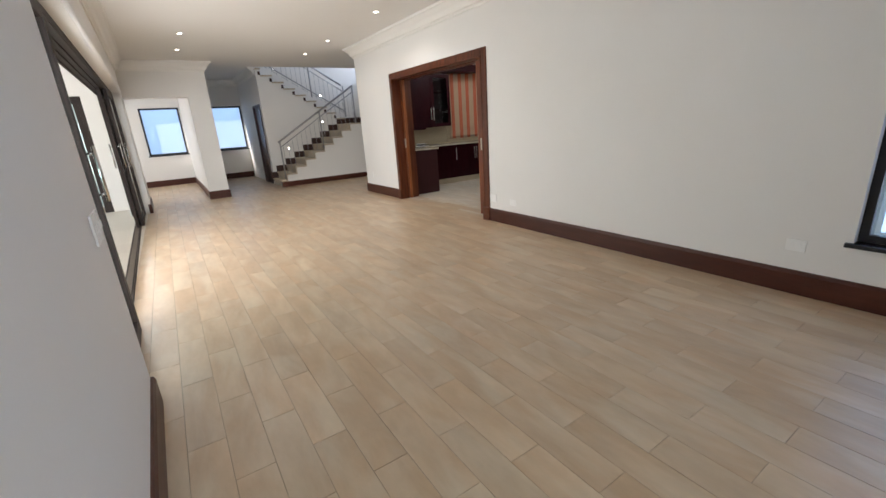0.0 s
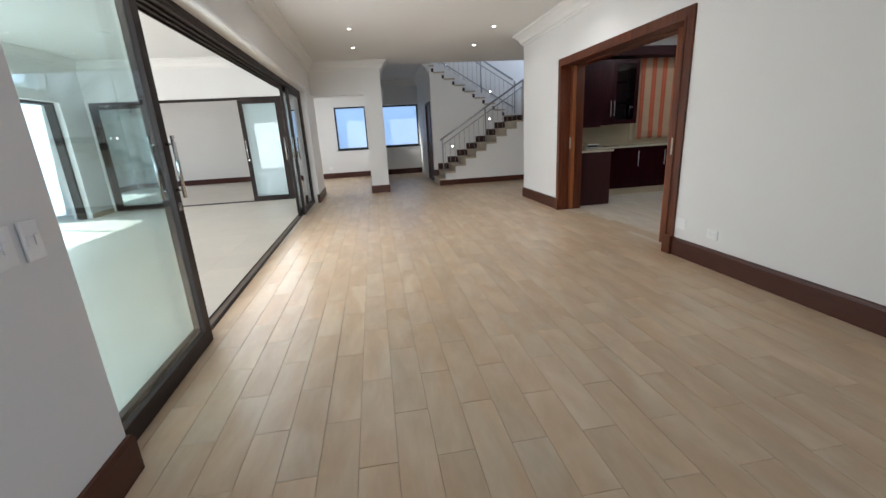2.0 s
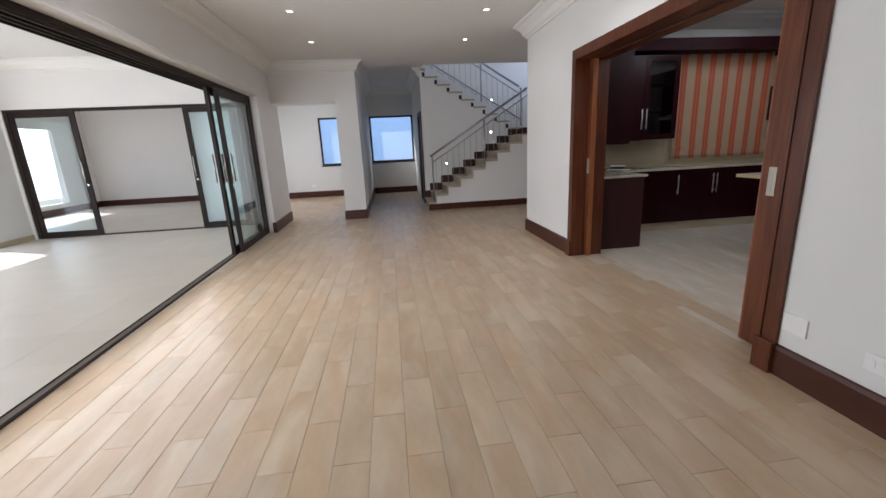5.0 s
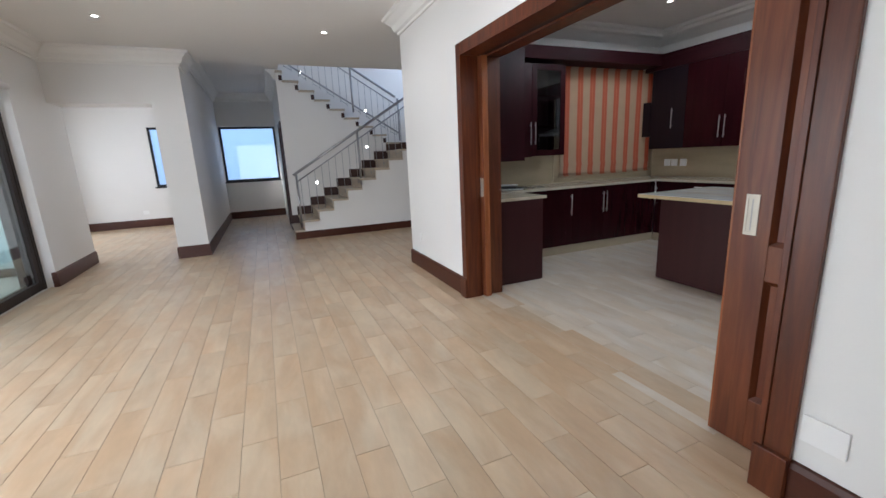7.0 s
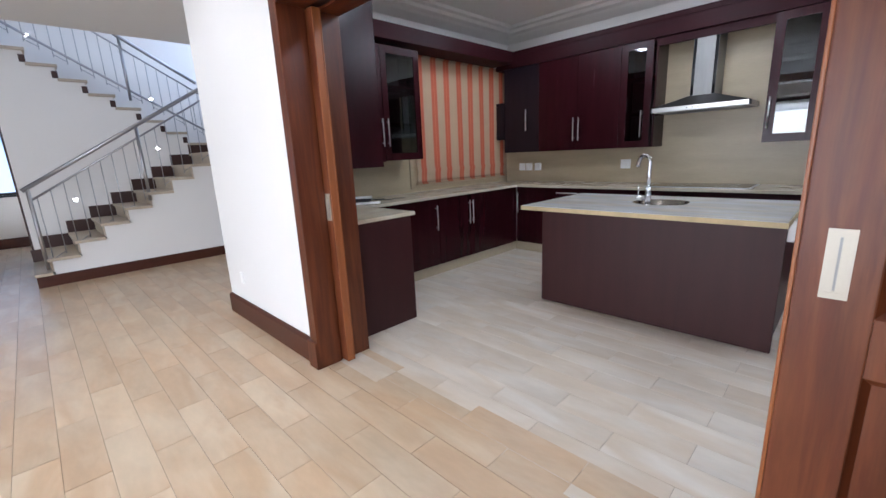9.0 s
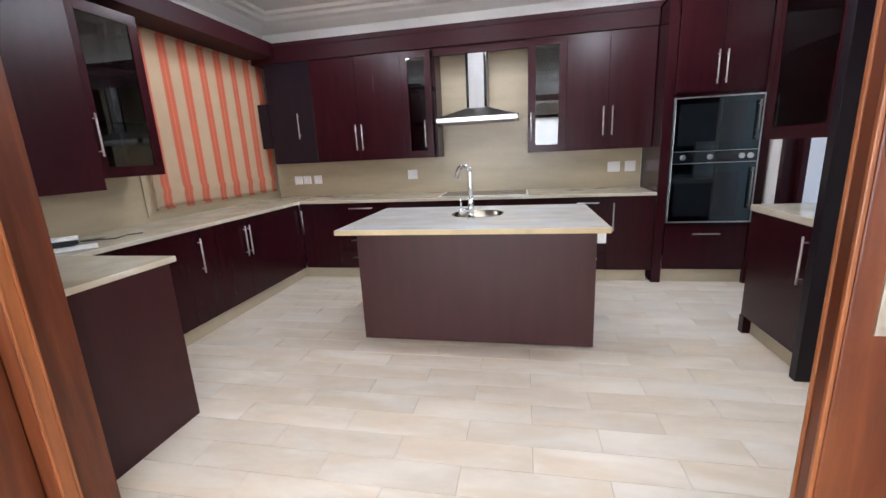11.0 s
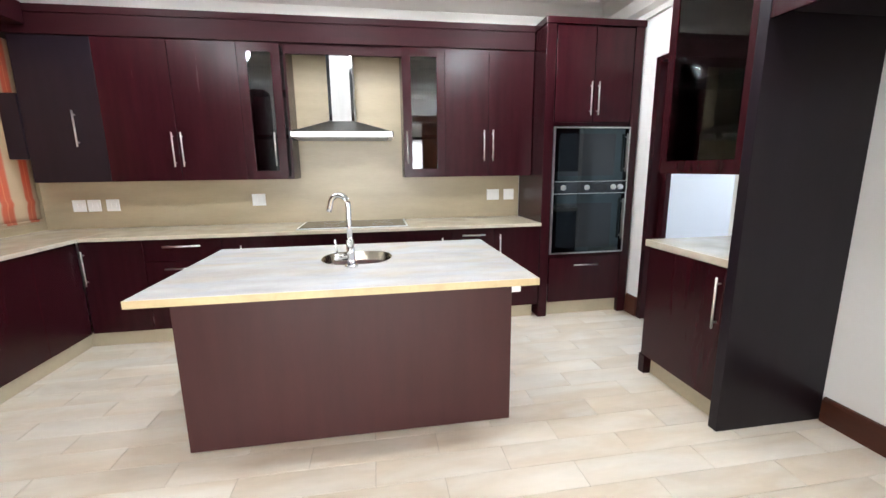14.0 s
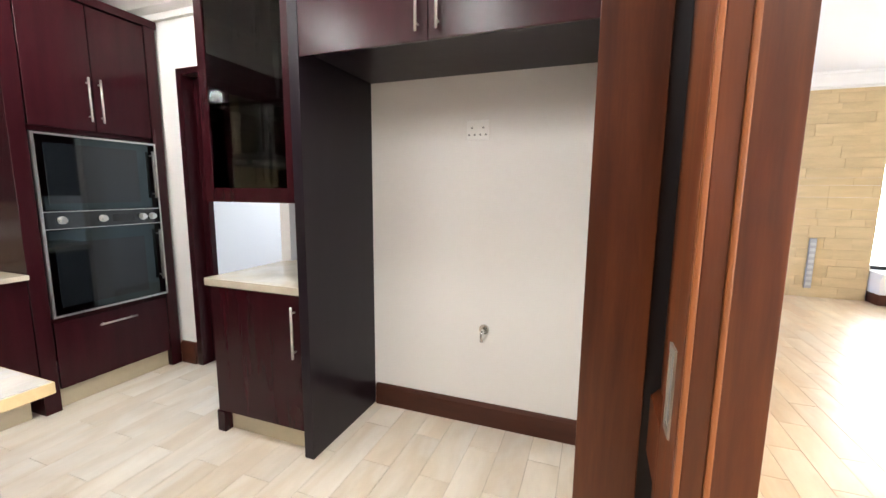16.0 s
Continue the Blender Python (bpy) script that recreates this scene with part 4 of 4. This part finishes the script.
cabinet(UPE, 4.62, 5.45, 0.338, UB, UT, [(4.62, 5.045, 5.005, 1.615), (5.045, 5.45, 5.09, 1.615)], "dark cherry wall cabinet with two doors", "wall_cabinet")
box_ = thing("corner_box", "black glossy box cabinet in the wall corner", "cabinet")
part("body", box(8.055, 8.40, 8.80, 8.93, 1.52, 2.02, 0.004), PANEL, box_)
pel = thing("pelmet", "dark cherry pelmet over the wall cabinets", "pelmet")
part("board", box(8.055, 8.40, 4.62, 8.93, UT, 2.655, 0.003), PELMET, pel)
part("moulding", box(8.045, 8.055, 4.62, 8.93, 2.60, 2.655, 0.003), PELMET, pel)
part("niche_rail", box(8.09, 8.12, 5.83, 6.80, 2.37, UT), PELMET, pel)
# wall units on the blind wall
cabinet(UPN, 5.06, 5.818, 0.345, UB - 0.03, UT, [(5.06, 5.818, 5.785, 1.60)], "dark cherry wall cabinet in the corner", "wall_cabinet")
cabinet(UPN, 5.82, 6.34, 0.345, UB - 0.02, UT, [], "dark cherry wall cabinet with a glass door", "wall_cabinet", [(5.82, 6.34, 5.855, 1.60)])
cabinet(Face(5.05, "+x"), 7.73, 8.66, 0.415, UB - 0.05, 2.62, [(7.73, 8.20, None, 0), (8.20, 8.66, None, 0)], "dark wall cabinet by the doorway", "wall_cabinet")
sd = thing("end_panel", "dark cherry end panel of the wall cabinet", "panel")
part("panel", box(KWEST + 0.002, 5.05, 7.705, 7.728, UB - 0.05, 2.62, 0.002), CABINET, sd)
pel = thing("pelmet", "dark cherry pelmet over the striped blind", "pelmet")
part("board", box(5.06, 8.03, 8.63, 9.0, 2.50, 2.655, 0.004), PELMET, pel)

# oven tower
tower = thing("oven_tower", "tall dark cherry unit that holds a double oven", "cabinet", "kitchen cabinets")
part("side", box(7.80, 8.415, 4.53, 4.615, 0.0, 2.60, 0.002), CABINET, tower)
part("side", box(7.80, 8.415, 3.71, 3.79, 0.0, 2.60, 0.002), CABINET, tower)
part("back", box(8.38, 8.415, 3.79, 4.53, 0.13, 2.60), DARK, tower)
part("shelf", box(7.83, 8.38, 3.79, 4.53, 0.56, 0.60), CABINET, tower)
part("shelf", box(7.83, 8.38, 3.79, 4.53, 1.77, 1.80), CABINET, tower)
part("crown", box(7.79, 8.415, 3.70, 4.625, 2.60, 2.655, 0.006), CABINET, tower)
for a, b, h in ((3.80, 4.158, 4.125), (4.162, 4.52, 4.195)):
    d = part("door", box(7.80, 7.818, a, b, 1.80, 2.59, 0.002), CABINET, tower)
    bar_handle(d, (7.80, h, 2.0), 0.28, "z", (-1, 0, 0))
d = part("drawer_front", box(7.80, 7.818, 3.80, 4.52, 0.14, 0.575, 0.002), CABINET, tower)
bar_handle(d, (7.80, 4.16, 0.50), 0.24, (0, 1, 0), (-1, 0, 0))

oven = thing("double_oven", "black glass double oven with a steel frame", "oven")
part("casing", box(7.83, 8.30, 3.80, 4.52, 0.605, 1.76), BLACK, oven)
rim = bmesh.new()
for q in ((3.79, 3.80, 0.61, 1.76), (4.51, 4.525, 0.61, 1.76), (3.80, 4.51, 0.61, 0.622), (3.80, 4.51, 1.748, 1.76)):
    bx(rim, 7.782, 7.80, *q)
part("frame", rim, BRIGHT, oven, "bright steel surround")
part("upper_door", box(7.786, 7.83, 3.80, 4.51, 1.285, 1.748, 0.004), OVENGLASS, oven)
part("lower_door", box(7.786, 7.83, 3.80, 4.51, 0.622, 1.165, 0.004), OVENGLASS, oven)
for z0, z1 in ((1.33, 1.70), (0.67, 1.08)):
    part("window", box(7.7845, 7.787, 3.93, 4.47, z0, z1), BLACKGLASS, oven, "dark viewing window")
pan = part("control_panel", box(7.784, 7.83, 3.80, 4.51, 1.168, 1.282, 0.003), BLACKGLASS, oven, "dark control strip")
for z in (1.168, 1.277):
    part("trim", box(7.780, 7.784, 3.80, 4.51, z, z + 0.005), BRIGHT, pan, "bright steel line")
for y in (4.42, 4.19, 3.93, 3.86):
    bm = tube(bmesh.new(), [(7.784, y, 1.225), (7.774, y, 1.225)], 0.025, 18)
    tube(bm, [(7.774, y, 1.225), (7.752, y, 1.225)], 0.017, 16)
    part("knob", bm, BRIGHT, pan, "steel knob")
part("display", box(7.7825, 7.785, 3.99, 4.13, 1.20, 1.25), BLACK, pan)
for z0, z1 in ((1.36, 1.70), (0.74, 1.12)):
    bm = tube(bmesh.new(), [(7.752, 3.835, z0), (7.752, 3.835, z1)], 0.009, 8)
    for z in (z0 + 0.03, z1 - 0.03):
        tube(bm, [(7.786, 3.835, z), (7.752, 3.835, z)], 0.006, 6)
    part("door_handle", bm, HOOD, oven, "upright dark steel handle")

# hood and hob
hood = thing("cooker_hood", "stainless steel chimney hood over the hob", "cooker hood")
part("chimney", box(8.10, 8.405, 6.255, 6.475, 1.82, 2.45, 0.003), HOOD, hood)
for y in (6.258, 6.447):
    part("edge_strip", box(8.097, 8.105, y, y + 0.025, 1.832, 2.448, 0.001), BLACKGLASS, hood, "black edge strip")
bm = bmesh.new()
lo = [bm.verts.new(p) for p in ((7.945, 5.935, 1.73), (8.405, 5.935, 1.73), (8.405, 6.785, 1.73), (7.945, 6.785, 1.73))]
hi = [bm.verts.new(p) for p in ((8.10, 6.25, 1.83), (8.405, 6.25, 1.83), (8.405, 6.48, 1.83), (8.10, 6.48, 1.83))]
bm.faces.new(lo[::-1])
bm.faces.new(hi)
for k in range(4):
    bm.faces.new((lo[k], lo[(k + 1) % 4], hi[(k + 1) % 4], hi[k]))
part("canopy", bm, HOOD, hood)
part("lip", box(7.94, 8.405, 5.93, 6.79, 1.685, 1.73, 0.003), BRIGHT, hood, "bright steel front lip")
for y in (5.927, 6.781):
    part("end_cap", box(7.937, 8.00, y, y + 0.012, 1.683, 1.732, 0.002), BLACK, hood, "black end cap")
part("filter", box(7.98, 8.36, 5.97, 6.75, 1.678, 1.685), GREY, hood)
for y in (6.45, 6.40, 6.35):
    part("button", tube(bmesh.new(), [(7.94, y, 1.708), (7.935, y, 1.708)], 0.007, 8), GREY, hood)
hob = thing("hob", "flat glass hob with a pale rim on the worktop", "hob")
part("rim", box(7.84, 8.34, 5.83, 6.78, CT, CT + 0.006, 0.002), STEEL, hob)
part("plate", box(7.86, 8.32, 5.85, 6.76, CT + 0.006, CT + 0.010, 0.001), BLACKGLASS, hob)
for x, y, r in ((7.98, 6.05, 0.09), (8.2, 6.05, 0.07), (7.98, 6.5, 0.07), (8.2, 6.5, 0.09)):
    bm = bmesh.new()
    disc(bm, (x, y, CT + 0.0105), r, r - 0.004, 0, 0.0004)
    part("cooking_zone", bm, GREY, hob)

# island
isl = thing("kitchen_island", "dark cherry kitchen island with a granite top", "kitchen island")
part("front_panel", box(6.276, 6.31, 5.405, 7.078, 0.012, CB - 0.005, 0.002), ISLAND, isl)
part("body", box(6.312, 6.95, 5.41, 7.068, 0.10, CB - 0.02), ISLAND, isl)
part("plinth", box(6.34, 6.90, 5.45, 7.03, 0.0, 0.10), KICK, isl, "beige plinth")
SX0, SX1, SY0, SY1 = 6.42, 6.78, 6.02, 6.42
top = bmesh.new()
bx(top, 5.975, SX0, 5.385, 7.092, CB, CT)
bx(top, SX1, 7.04, 5.385, 7.092, CB, CT)
bx(top, SX0, SX1, 5.385, SY0, CB, CT)
bx(top, SX0, SX1, SY1, 7.092, CB, CT)
part("top", top, GRANITE, isl, "pale granite top")
edge = bmesh.new()
bx(edge, 5.970, 5.975, 5.38, 7.097, CB - 0.004, CT - 0.003)
bx(edge, 5.975, 7.04, 5.38, 5.385, CB - 0.004, CT - 0.003)
bx(edge, 5.975, 7.04, 7.092, 7.097, CB - 0.004, CT - 0.003)
part("rough_edge", edge, GRANITE_EDGE, isl, "rough golden granite edge")
sink = thing("sink", "small oval steel sink let into the island", "sink")
bm = bmesh.new()
cx, cy = (SX0 + SX1) / 2, (SY0 + SY1) / 2


def oval(sx, sy, z, k=32):
    return [bm.verts.new((cx + sx * math.copysign(abs(math.cos(a)) ** 0.78, math.cos(a)), cy + sy * math.copysign(abs(math.sin(a)) ** 0.78, math.sin(a)), z)) for a in (2 * math.pi * i / k for i in range(k))]


rings = [oval(0.176, 0.196, CT + 0.002), oval(0.165, 0.185, CT - 0.002), oval(0.155, 0.175, CT - 0.12), oval(0.11, 0.13, CT - 0.15), oval(0.02, 0.02, CT - 0.155)]
for a, b in zip(rings, rings[1:]):
    for k in range(32):
        f = bm.faces.new((a[k], a[(k + 1) % 32], b[(k + 1) % 32], b[k]))
        f.smooth = True
bm.faces.new(rings[-1])
part("bowl", bm, BOWL, sink)
part("drain", tube(bmesh.new(), [(cx, cy, CT - 0.156), (cx, cy, CT - 0.150)], 0.022, 14), CHROME, sink)
mask = bmesh.new()
inner, outer = [], []
for i in range(32):
    a = 2 * math.pi * i / 32
    c, q = math.cos(a), math.sin(a)
    big = max(abs(c), abs(q))
    inner.append(mask.verts.new((cx + 0.174 * math.copysign(abs(c) ** 0.78, c), cy + 0.194 * math.copysign(abs(q) ** 0.78, q), CT - 0.0006)))
    outer.append(mask.verts.new((cx + 0.18 * c / big, cy + 0.20 * q / big, CT - 0.0006)))
for i in range(32):
    mask.faces.new((inner[i], inner[(i + 1) % 32], outer[(i + 1) % 32], outer[i]))
part("sink_surround", mask, GRANITE, sink)
tap = thing("kitchen_tap", "tall chrome swan-neck mixer tap", "tap", "", pose(6.37, 6.24, CT))
part("base", tube(bmesh.new(), [(0, 0, 0), (0, 0, 0.012)], 0.032, 18), CHROME, tap)
part("column", tube(bmesh.new(), [(0, 0, 0.012), (0, 0, 0.14)], 0.020, 16), CHROME, tap)
arc = [(0, 0, 0.13), (0, 0, 0.22), (0, 0, 0.305)] + [(0.3 * (0.046 - 0.046 * math.cos(a)), 0.95 * (0.046 - 0.046 * math.cos(a)), 0.322 + 0.046 * math.sin(a)) for a in (math.pi * k / 12 for k in range(0, 12))] + [(0.029, 0.092, 0.305), (0.031, 0.097, 0.285)]
part("spout", tube(bmesh.new(), arc, 0.0135, 14), CHROME, tap)
part("side_body", tube(bmesh.new(), [(0, 0.012, 0.055), (0, 0.075, 0.055), (0, 0.082, 0.055)], 0.019, 16), CHROME, tap)
part("lever", tube(bmesh.new(), [(0, 0.068, 0.07), (0, 0.070, 0.10), (0, 0.074, 0.145)], 0.006, 8), CHROME, tap)
wb = thing("wall_box", "white plastic socket box hung under the island top", "socket")
part("cover", box(6.30, 6.39, 5.345, 5.41, 0.745, 0.882, 0.008), WHITE, wb)

# striped roman blind
bl = thing("roman_blind", "orange and beige striped roman blind, let down", "blind")
bm = bmesh.new()
X0, X1, Z0, Z1 = 6.50, 8.33, 1.02, 2.50
NX, NZ = 72, 40
grid = []
for j in range(NZ + 1):
    z = Z0 + (Z1 - Z0) * j / NZ
    row = []
    for i in range(NX + 1):
        x = X0 + (X1 - X0) * i / NX
        drape = 0.010 * math.sin(2 * math.pi * x / 0.41 + 0.6 * math.sin(3 * z)) * (0.35 + 0.65 * (Z1 - z) / (Z1 - Z0))
        fold = 0.016 * max(0.0, 1 - abs(z - 1.16) / 0.035) if z < 1.30 else 0.0
        row.append(bm.verts.new((x, 8.975 + drape - fold, z + 0.004 * math.sin(4 * x))))
    grid.append(row)
for j in range(NZ):
    for i in range(NX):
        f = bm.faces.new((grid[j][i], grid[j][i + 1], grid[j + 1][i + 1], grid[j + 1][i]))
        f.smooth = True
cl = part("cloth", bm, BLIND, bl, "striped cloth")
sol = cl.modifiers.new("thick", "SOLIDIFY")
sol.thickness = 0.003
part("bottom_bar", box(X0, X1, 8.962, 8.985, Z0 - 0.015, Z0 + 0.004, 0.004), BLIND, bl)
part("head_rail", box(X0, X1, 8.955, 9.0, 2.485, 2.50), BLIND, bl)
wf = thing("window_surround", "beige stone surround behind the blind", "window surround")
bm = bmesh.new()
bx(bm, 6.42, 8.36, 8.992, 9.007, 0.955, 0.985, 0.003)
bx(bm, 6.42, 6.46, 8.992, 9.007, 0.985, 2.45, 0.003)
part("trim", bm, SPLASH, wf)

# router, paper and cable on the worktop
rt = thing("router", "small white and black router on the worktop", "router", "", pose(5.52, 8.74, CT, 0, 0, -38))
part("body", box(-0.10, 0.10, -0.07, 0.07, 0.012, 0.038, 0.006), BLACK, rt)
part("lid", box(-0.10, 0.10, -0.07, 0.07, 0.038, 0.052, 0.005), WHITE, rt)
part("foot", box(-0.08, 0.08, -0.05, 0.05, 0.0, 0.012), BLACK, rt)
pp = thing("paper", "white sheet of paper under the router's edge", "paper", "", pose(5.46, 8.60, CT, 0, 0, -38))
part("sheet", box(-0.15, 0.15, -0.105, 0.105, 0.0, 0.0012), WHITE, pp)
cb = thing("cable", "thin black cable lying on the worktop", "cable")
part("cord", tube(bmesh.new(), [(5.60, 8.72, CT + 0.02), (5.66, 8.72, CT + 0.006), (5.72, 8.64, CT + 0.005), (5.76, 8.58, CT + 0.005), (5.82, 8.58, CT + 0.012), (5.88, 8.62, CT + 0.006), (5.95, 8.57, CT + 0.005)], 0.004, 6), BLACK, cb)
cb2 = thing("cable", "thin black cable that hangs from the wall socket", "cable")
part("cord", tube(bmesh.new(), [(5.30, 9.0, 1.18), (5.36, 8.97, 1.05), (5.46, 8.93, 0.97), (5.56, 8.88, 0.935), (5.66, 8.78, CT + 0.006), (5.78, 8.70, CT + 0.005)], 0.004, 6), BLACK, cb2)
plate("wall_socket", "white socket above the corner worktop", "socket", pose(5.30, 9.007, 1.2, 90, 0, 0), 0.11, 0.11, "switch")

# unit with a hatch, and the fridge recess
hutch = thing("hatch_unit", "dark cherry unit with a hatch over its worktop", "cabinet", "kitchen cabinets")
part("side", box(5.972, 6.028, KSOUTH + 0.002, 4.35, 0.0, 2.655, 0.002), PANEL, hutch)
part("base_body", box(6.03, 6.66, KSOUTH + 0.002, 4.31, 0.13, CB), CABINET, hutch)
d = part("door", box(6.032, 6.658, 4.312, 4.33, 0.135, CB - 0.004, 0.002), CABINET, hutch)
bar_handle(d, (6.075, 4.33, 0.69), 0.28, "z", (0, 1, 0))
part("upper_side", box(6.61, 6.64, KSOUTH + 0.002, 4.31, 1.36, 2.60), CABINET, hutch)
part("upper_floor", box(6.03, 6.61, KSOUTH + 0.002, 4.31, 1.36, 1.39), CABINET, hutch)
part("upper_shelf", box(6.03, 6.61, KSOUTH + 0.02, 4.27, 1.865, 1.885), CABINET, hutch)
part("upper_top", box(6.03, 6.64, KSOUTH + 0.002, 4.31, 2.60, 2.655), CABINET, hutch)
part("upper_back", box(6.03, 6.61, KSOUTH + 0.002, KSOUTH + 0.015, 1.39, 2.60), DARK, hutch)
bm = bmesh.new()
for q in ((6.032, 6.085, 1.362, 2.595), (6.585, 6.638, 1.362, 2.595), (6.085, 6.585, 1.362, 1.435), (6.085, 6.585, 2.52, 2.595)):
    bx(bm, q[0], q[1], 4.312, 4.33, q[2], q[3])
d = part("glass_door", bm, CABINET, hutch, "framed glass door")
part("pane", box(6.08, 6.59, 4.319, 4.323, 1.43, 2.525), SMOKED, d, "smoked glass pane")
hw = thing("worktop", "small cream granite worktop in the hatch", "worktop")
part("slab", box(6.032, 6.70, KSOUTH - 0.12, 4.335, CB + 0.002, CT + 0.015, 0.004), WORKTOP, hw)
over = thing("fridge_cabinet", "dark cherry cabinet over the empty fridge recess", "cabinet", "kitchen cabinets")
part("body", box(KWEST + 0.02, 5.97, KSOUTH + 0.002, 4.33, 2.075, 2.655), PANEL, over)
for a, b, h in ((KWEST + 0.022, 5.318, 5.275), (5.322, 5.968, 5.365)):
    d = part("door", box(a, b, 4.332, 4.35, 2.04, 2.60, 0.002), CABINET, over)
    bar_handle(d, (h, 4.35, 2.21), 0.28, "z", (0, 1, 0))

# scullery doorway
dbm = box(7.57, 7.625, KSOUTH - 0.15, KSOUTH + 0.012, -0.05, 2.27)
bx(dbm, 6.72, 7.625, KSOUTH - 0.15, KSOUTH + 0.012, 2.27, 2.31)
bx(dbm, 7.50, 7.57, KSOUTH - 0.13, KSOUTH - 0.085, 0.01, 2.27)
d2 = struct("door_2", dbm, CABINET, "dark wooden scullery door frame")


# ---- sandstone end wall ----
sw = struct("stone_cladding", bmesh.new(), STONE, "rough golden sandstone cladding")
bm = bmesh.new()
rng = random.Random(5)
z, r = 0.0, 0
while z < 2.8:
    h = rng.choice((0.10, 0.13, 0.16))
    x = 1.16 - rng.random() * 0.3
    while x < 4.25:
        w = rng.uniform(0.25, 0.6)
        a, b = max(x, 1.16), min(x + w, 4.26)
        if b - a > 0.04:
            bx(bm, a + 0.001, b - 0.001, SOUTH + 0.002, SOUTH + 0.03 + rng.random() * 0.010, z + 0.001, min(z + h, 2.80) - 0.001)
        x += w
    z += h
st = part("stones", bm, STONE, sw)
st["kind"] = "stuff"
ve = thing("wall_vent", "grey metal vent low on the sandstone wall", "vent", "", pose(1.81, SOUTH + 0.05, 0.48, 90, 0, 180))
part("frame", box(-0.04, 0.04, -0.35, 0.35, 0, 0.02, 0.004), GREY, ve)
for k in range(8):
    part("slat", box(-0.03, 0.03, -0.31 + k * 0.08, -0.27 + k * 0.08, 0.02, 0.026), STEEL, ve)
se = thing("window_bench", "low white ledge with a dark base under the window", "ledge")
part("top", box(0.12, 1.15, SOUTH + 0.003, SOUTH + 0.30, 0.36, 0.42, 0.006), PLASTER, se)
part("base", box(0.14, 1.14, SOUTH + 0.003, SOUTH + 0.27, 0.0, 0.14), SKIRT, se)
part("front", box(0.14, 1.14, SOUTH + 0.003, SOUTH + 0.26, 0.14, 0.36), PLASTER, se)


# ---- floors ----
def planks(name, label, mat, x0, x1, y0, y1, ox, oy, near, zones, W=0.166, L=0.635):
    """Half-bond tile planks: those in the stretch near are pieces, the rest one mesh."""
    base = bmesh.new()
    for a, b, c, d in zones:
        bx(base, a, b, c, d, -0.10, -0.003)
    root = struct(name, base, GROUT, label)
    one = box(-W / 2 + 0.0009, W / 2 - 0.0009, -L / 2 + 0.0009, L / 2 - 0.0009, -0.012, 0.0)
    edges = [e for e in one.edges if all(v.co.z > -0.001 for v in e.verts)]
    bmesh.ops.bevel(one, geom=edges, offset=0.0011, segments=1, affect="EDGES")
    me = mesh_of("plank", one, mat)
    rest_v, rest_f = [], []
    rg = random.Random(3)
    for i in range(math.floor((x0 - ox) / W), math.ceil((x1 - ox) / W)):
        for j in range(math.floor((y0 - oy) / L) - 1, math.ceil((y1 - oy) / L) + 1):
            cx, cy = ox + (i + 0.5) * W, oy + (j + 0.5 + 0.5 * (i % 2)) * L
            inside = any(a - 0.05 < cx < b + 0.05 and c - L / 2 < cy < d + L / 2 for a, b, c, d in zones)
            if not inside:
                continue
            dz = rg.uniform(-0.0006, 0.0004)
            if near[0] < cx < near[1] and near[2] < cy < near[3]:
                ob = new("plank", me)
                ob.parent = root
                ob.location = (cx, cy, dz)
            else:
                w, l = W / 2 - 0.0013, L / 2 - 0.0013
                k = len(rest_v)
                rest_v += [(cx - w, cy - l, dz), (cx + w, cy - l, dz), (cx + w, cy + l, dz), (cx - w, cy + l, dz)]
                rest_v += [(x, y, -0.01) for x, y, _ in rest_v[k:k + 4]]
                rest_f += [(k, k + 1, k + 2, k + 3), (k, k + 4, k + 5, k + 1), (k + 1, k + 5, k + 6, k + 2), (k + 2, k + 6, k + 7, k + 3), (k + 3, k + 7, k + 4, k)]
    far = bpy.data.meshes.new("planks")
    far.from_pydata(rest_v, [], rest_f)
    far.materials.append(mat)
    ob = new("planks", far)
    ob.parent = root
    ob["kind"] = "stuff"
    return root


planks("floor", "beige wood-look plank tiles, half bond", PLANK, -1.5, 6.5, SOUTH, 16.3, 0.99, 1.71, (0.25, 4.3, 1.0, 7.5),
       [(0.03, 4.52, SOUTH, 9.2), (0.0, 6.5, 9.2, 11.95), (-1.5, 3.1, 11.95, 16.2)])
# kitchen planks, paled in part to carry the cooler light
planks("floor_kitchen", "pale stone-look plank tiles, kitchen light partly in their colour, half bond", PALE_LIT, 4.52, 8.4, 1.2, 9.0, 4.573, 1.71, (4.5, 7.8, 3.72, 8.5), [(4.52, 8.42, 1.1, 9.02)])
pf = bmesh.new()
bx(pf, -7.2, -0.05, 0.5, 11.8, -0.12, -0.004)
bx(pf, -7.2, -1.5, 11.8, 17.4, -0.12, -0.004)
ptf = struct("floor_patio", pf, PATIO_GROUT, "cream patio tiles")
tile = mesh_of("tile", box(-0.2993, 0.2993, -0.2993, 0.2993, -0.02, 0.0, 0.0008), PATIO_TILE)
bm = bmesh.new()
for i in range(12):
    for j in range(28):
        cx, cy = -6.9 + i * 0.6, 0.8 + j * 0.6
        if cx > -1.6 and cy > 11.8:
            continue
        if cx > -4.9 and 1.8 < cy < 12.0:
            ob = new("tile", tile)
            ob.parent, ob.location = ptf, (cx, cy, 0)
        else:
            bx(bm, cx - 0.298, cx + 0.298, cy - 0.298, cy + 0.298, -0.02, 0.0)
tl = part("tiles", bm, PATIO_TILE, ptf)
tl["kind"] = "stuff"
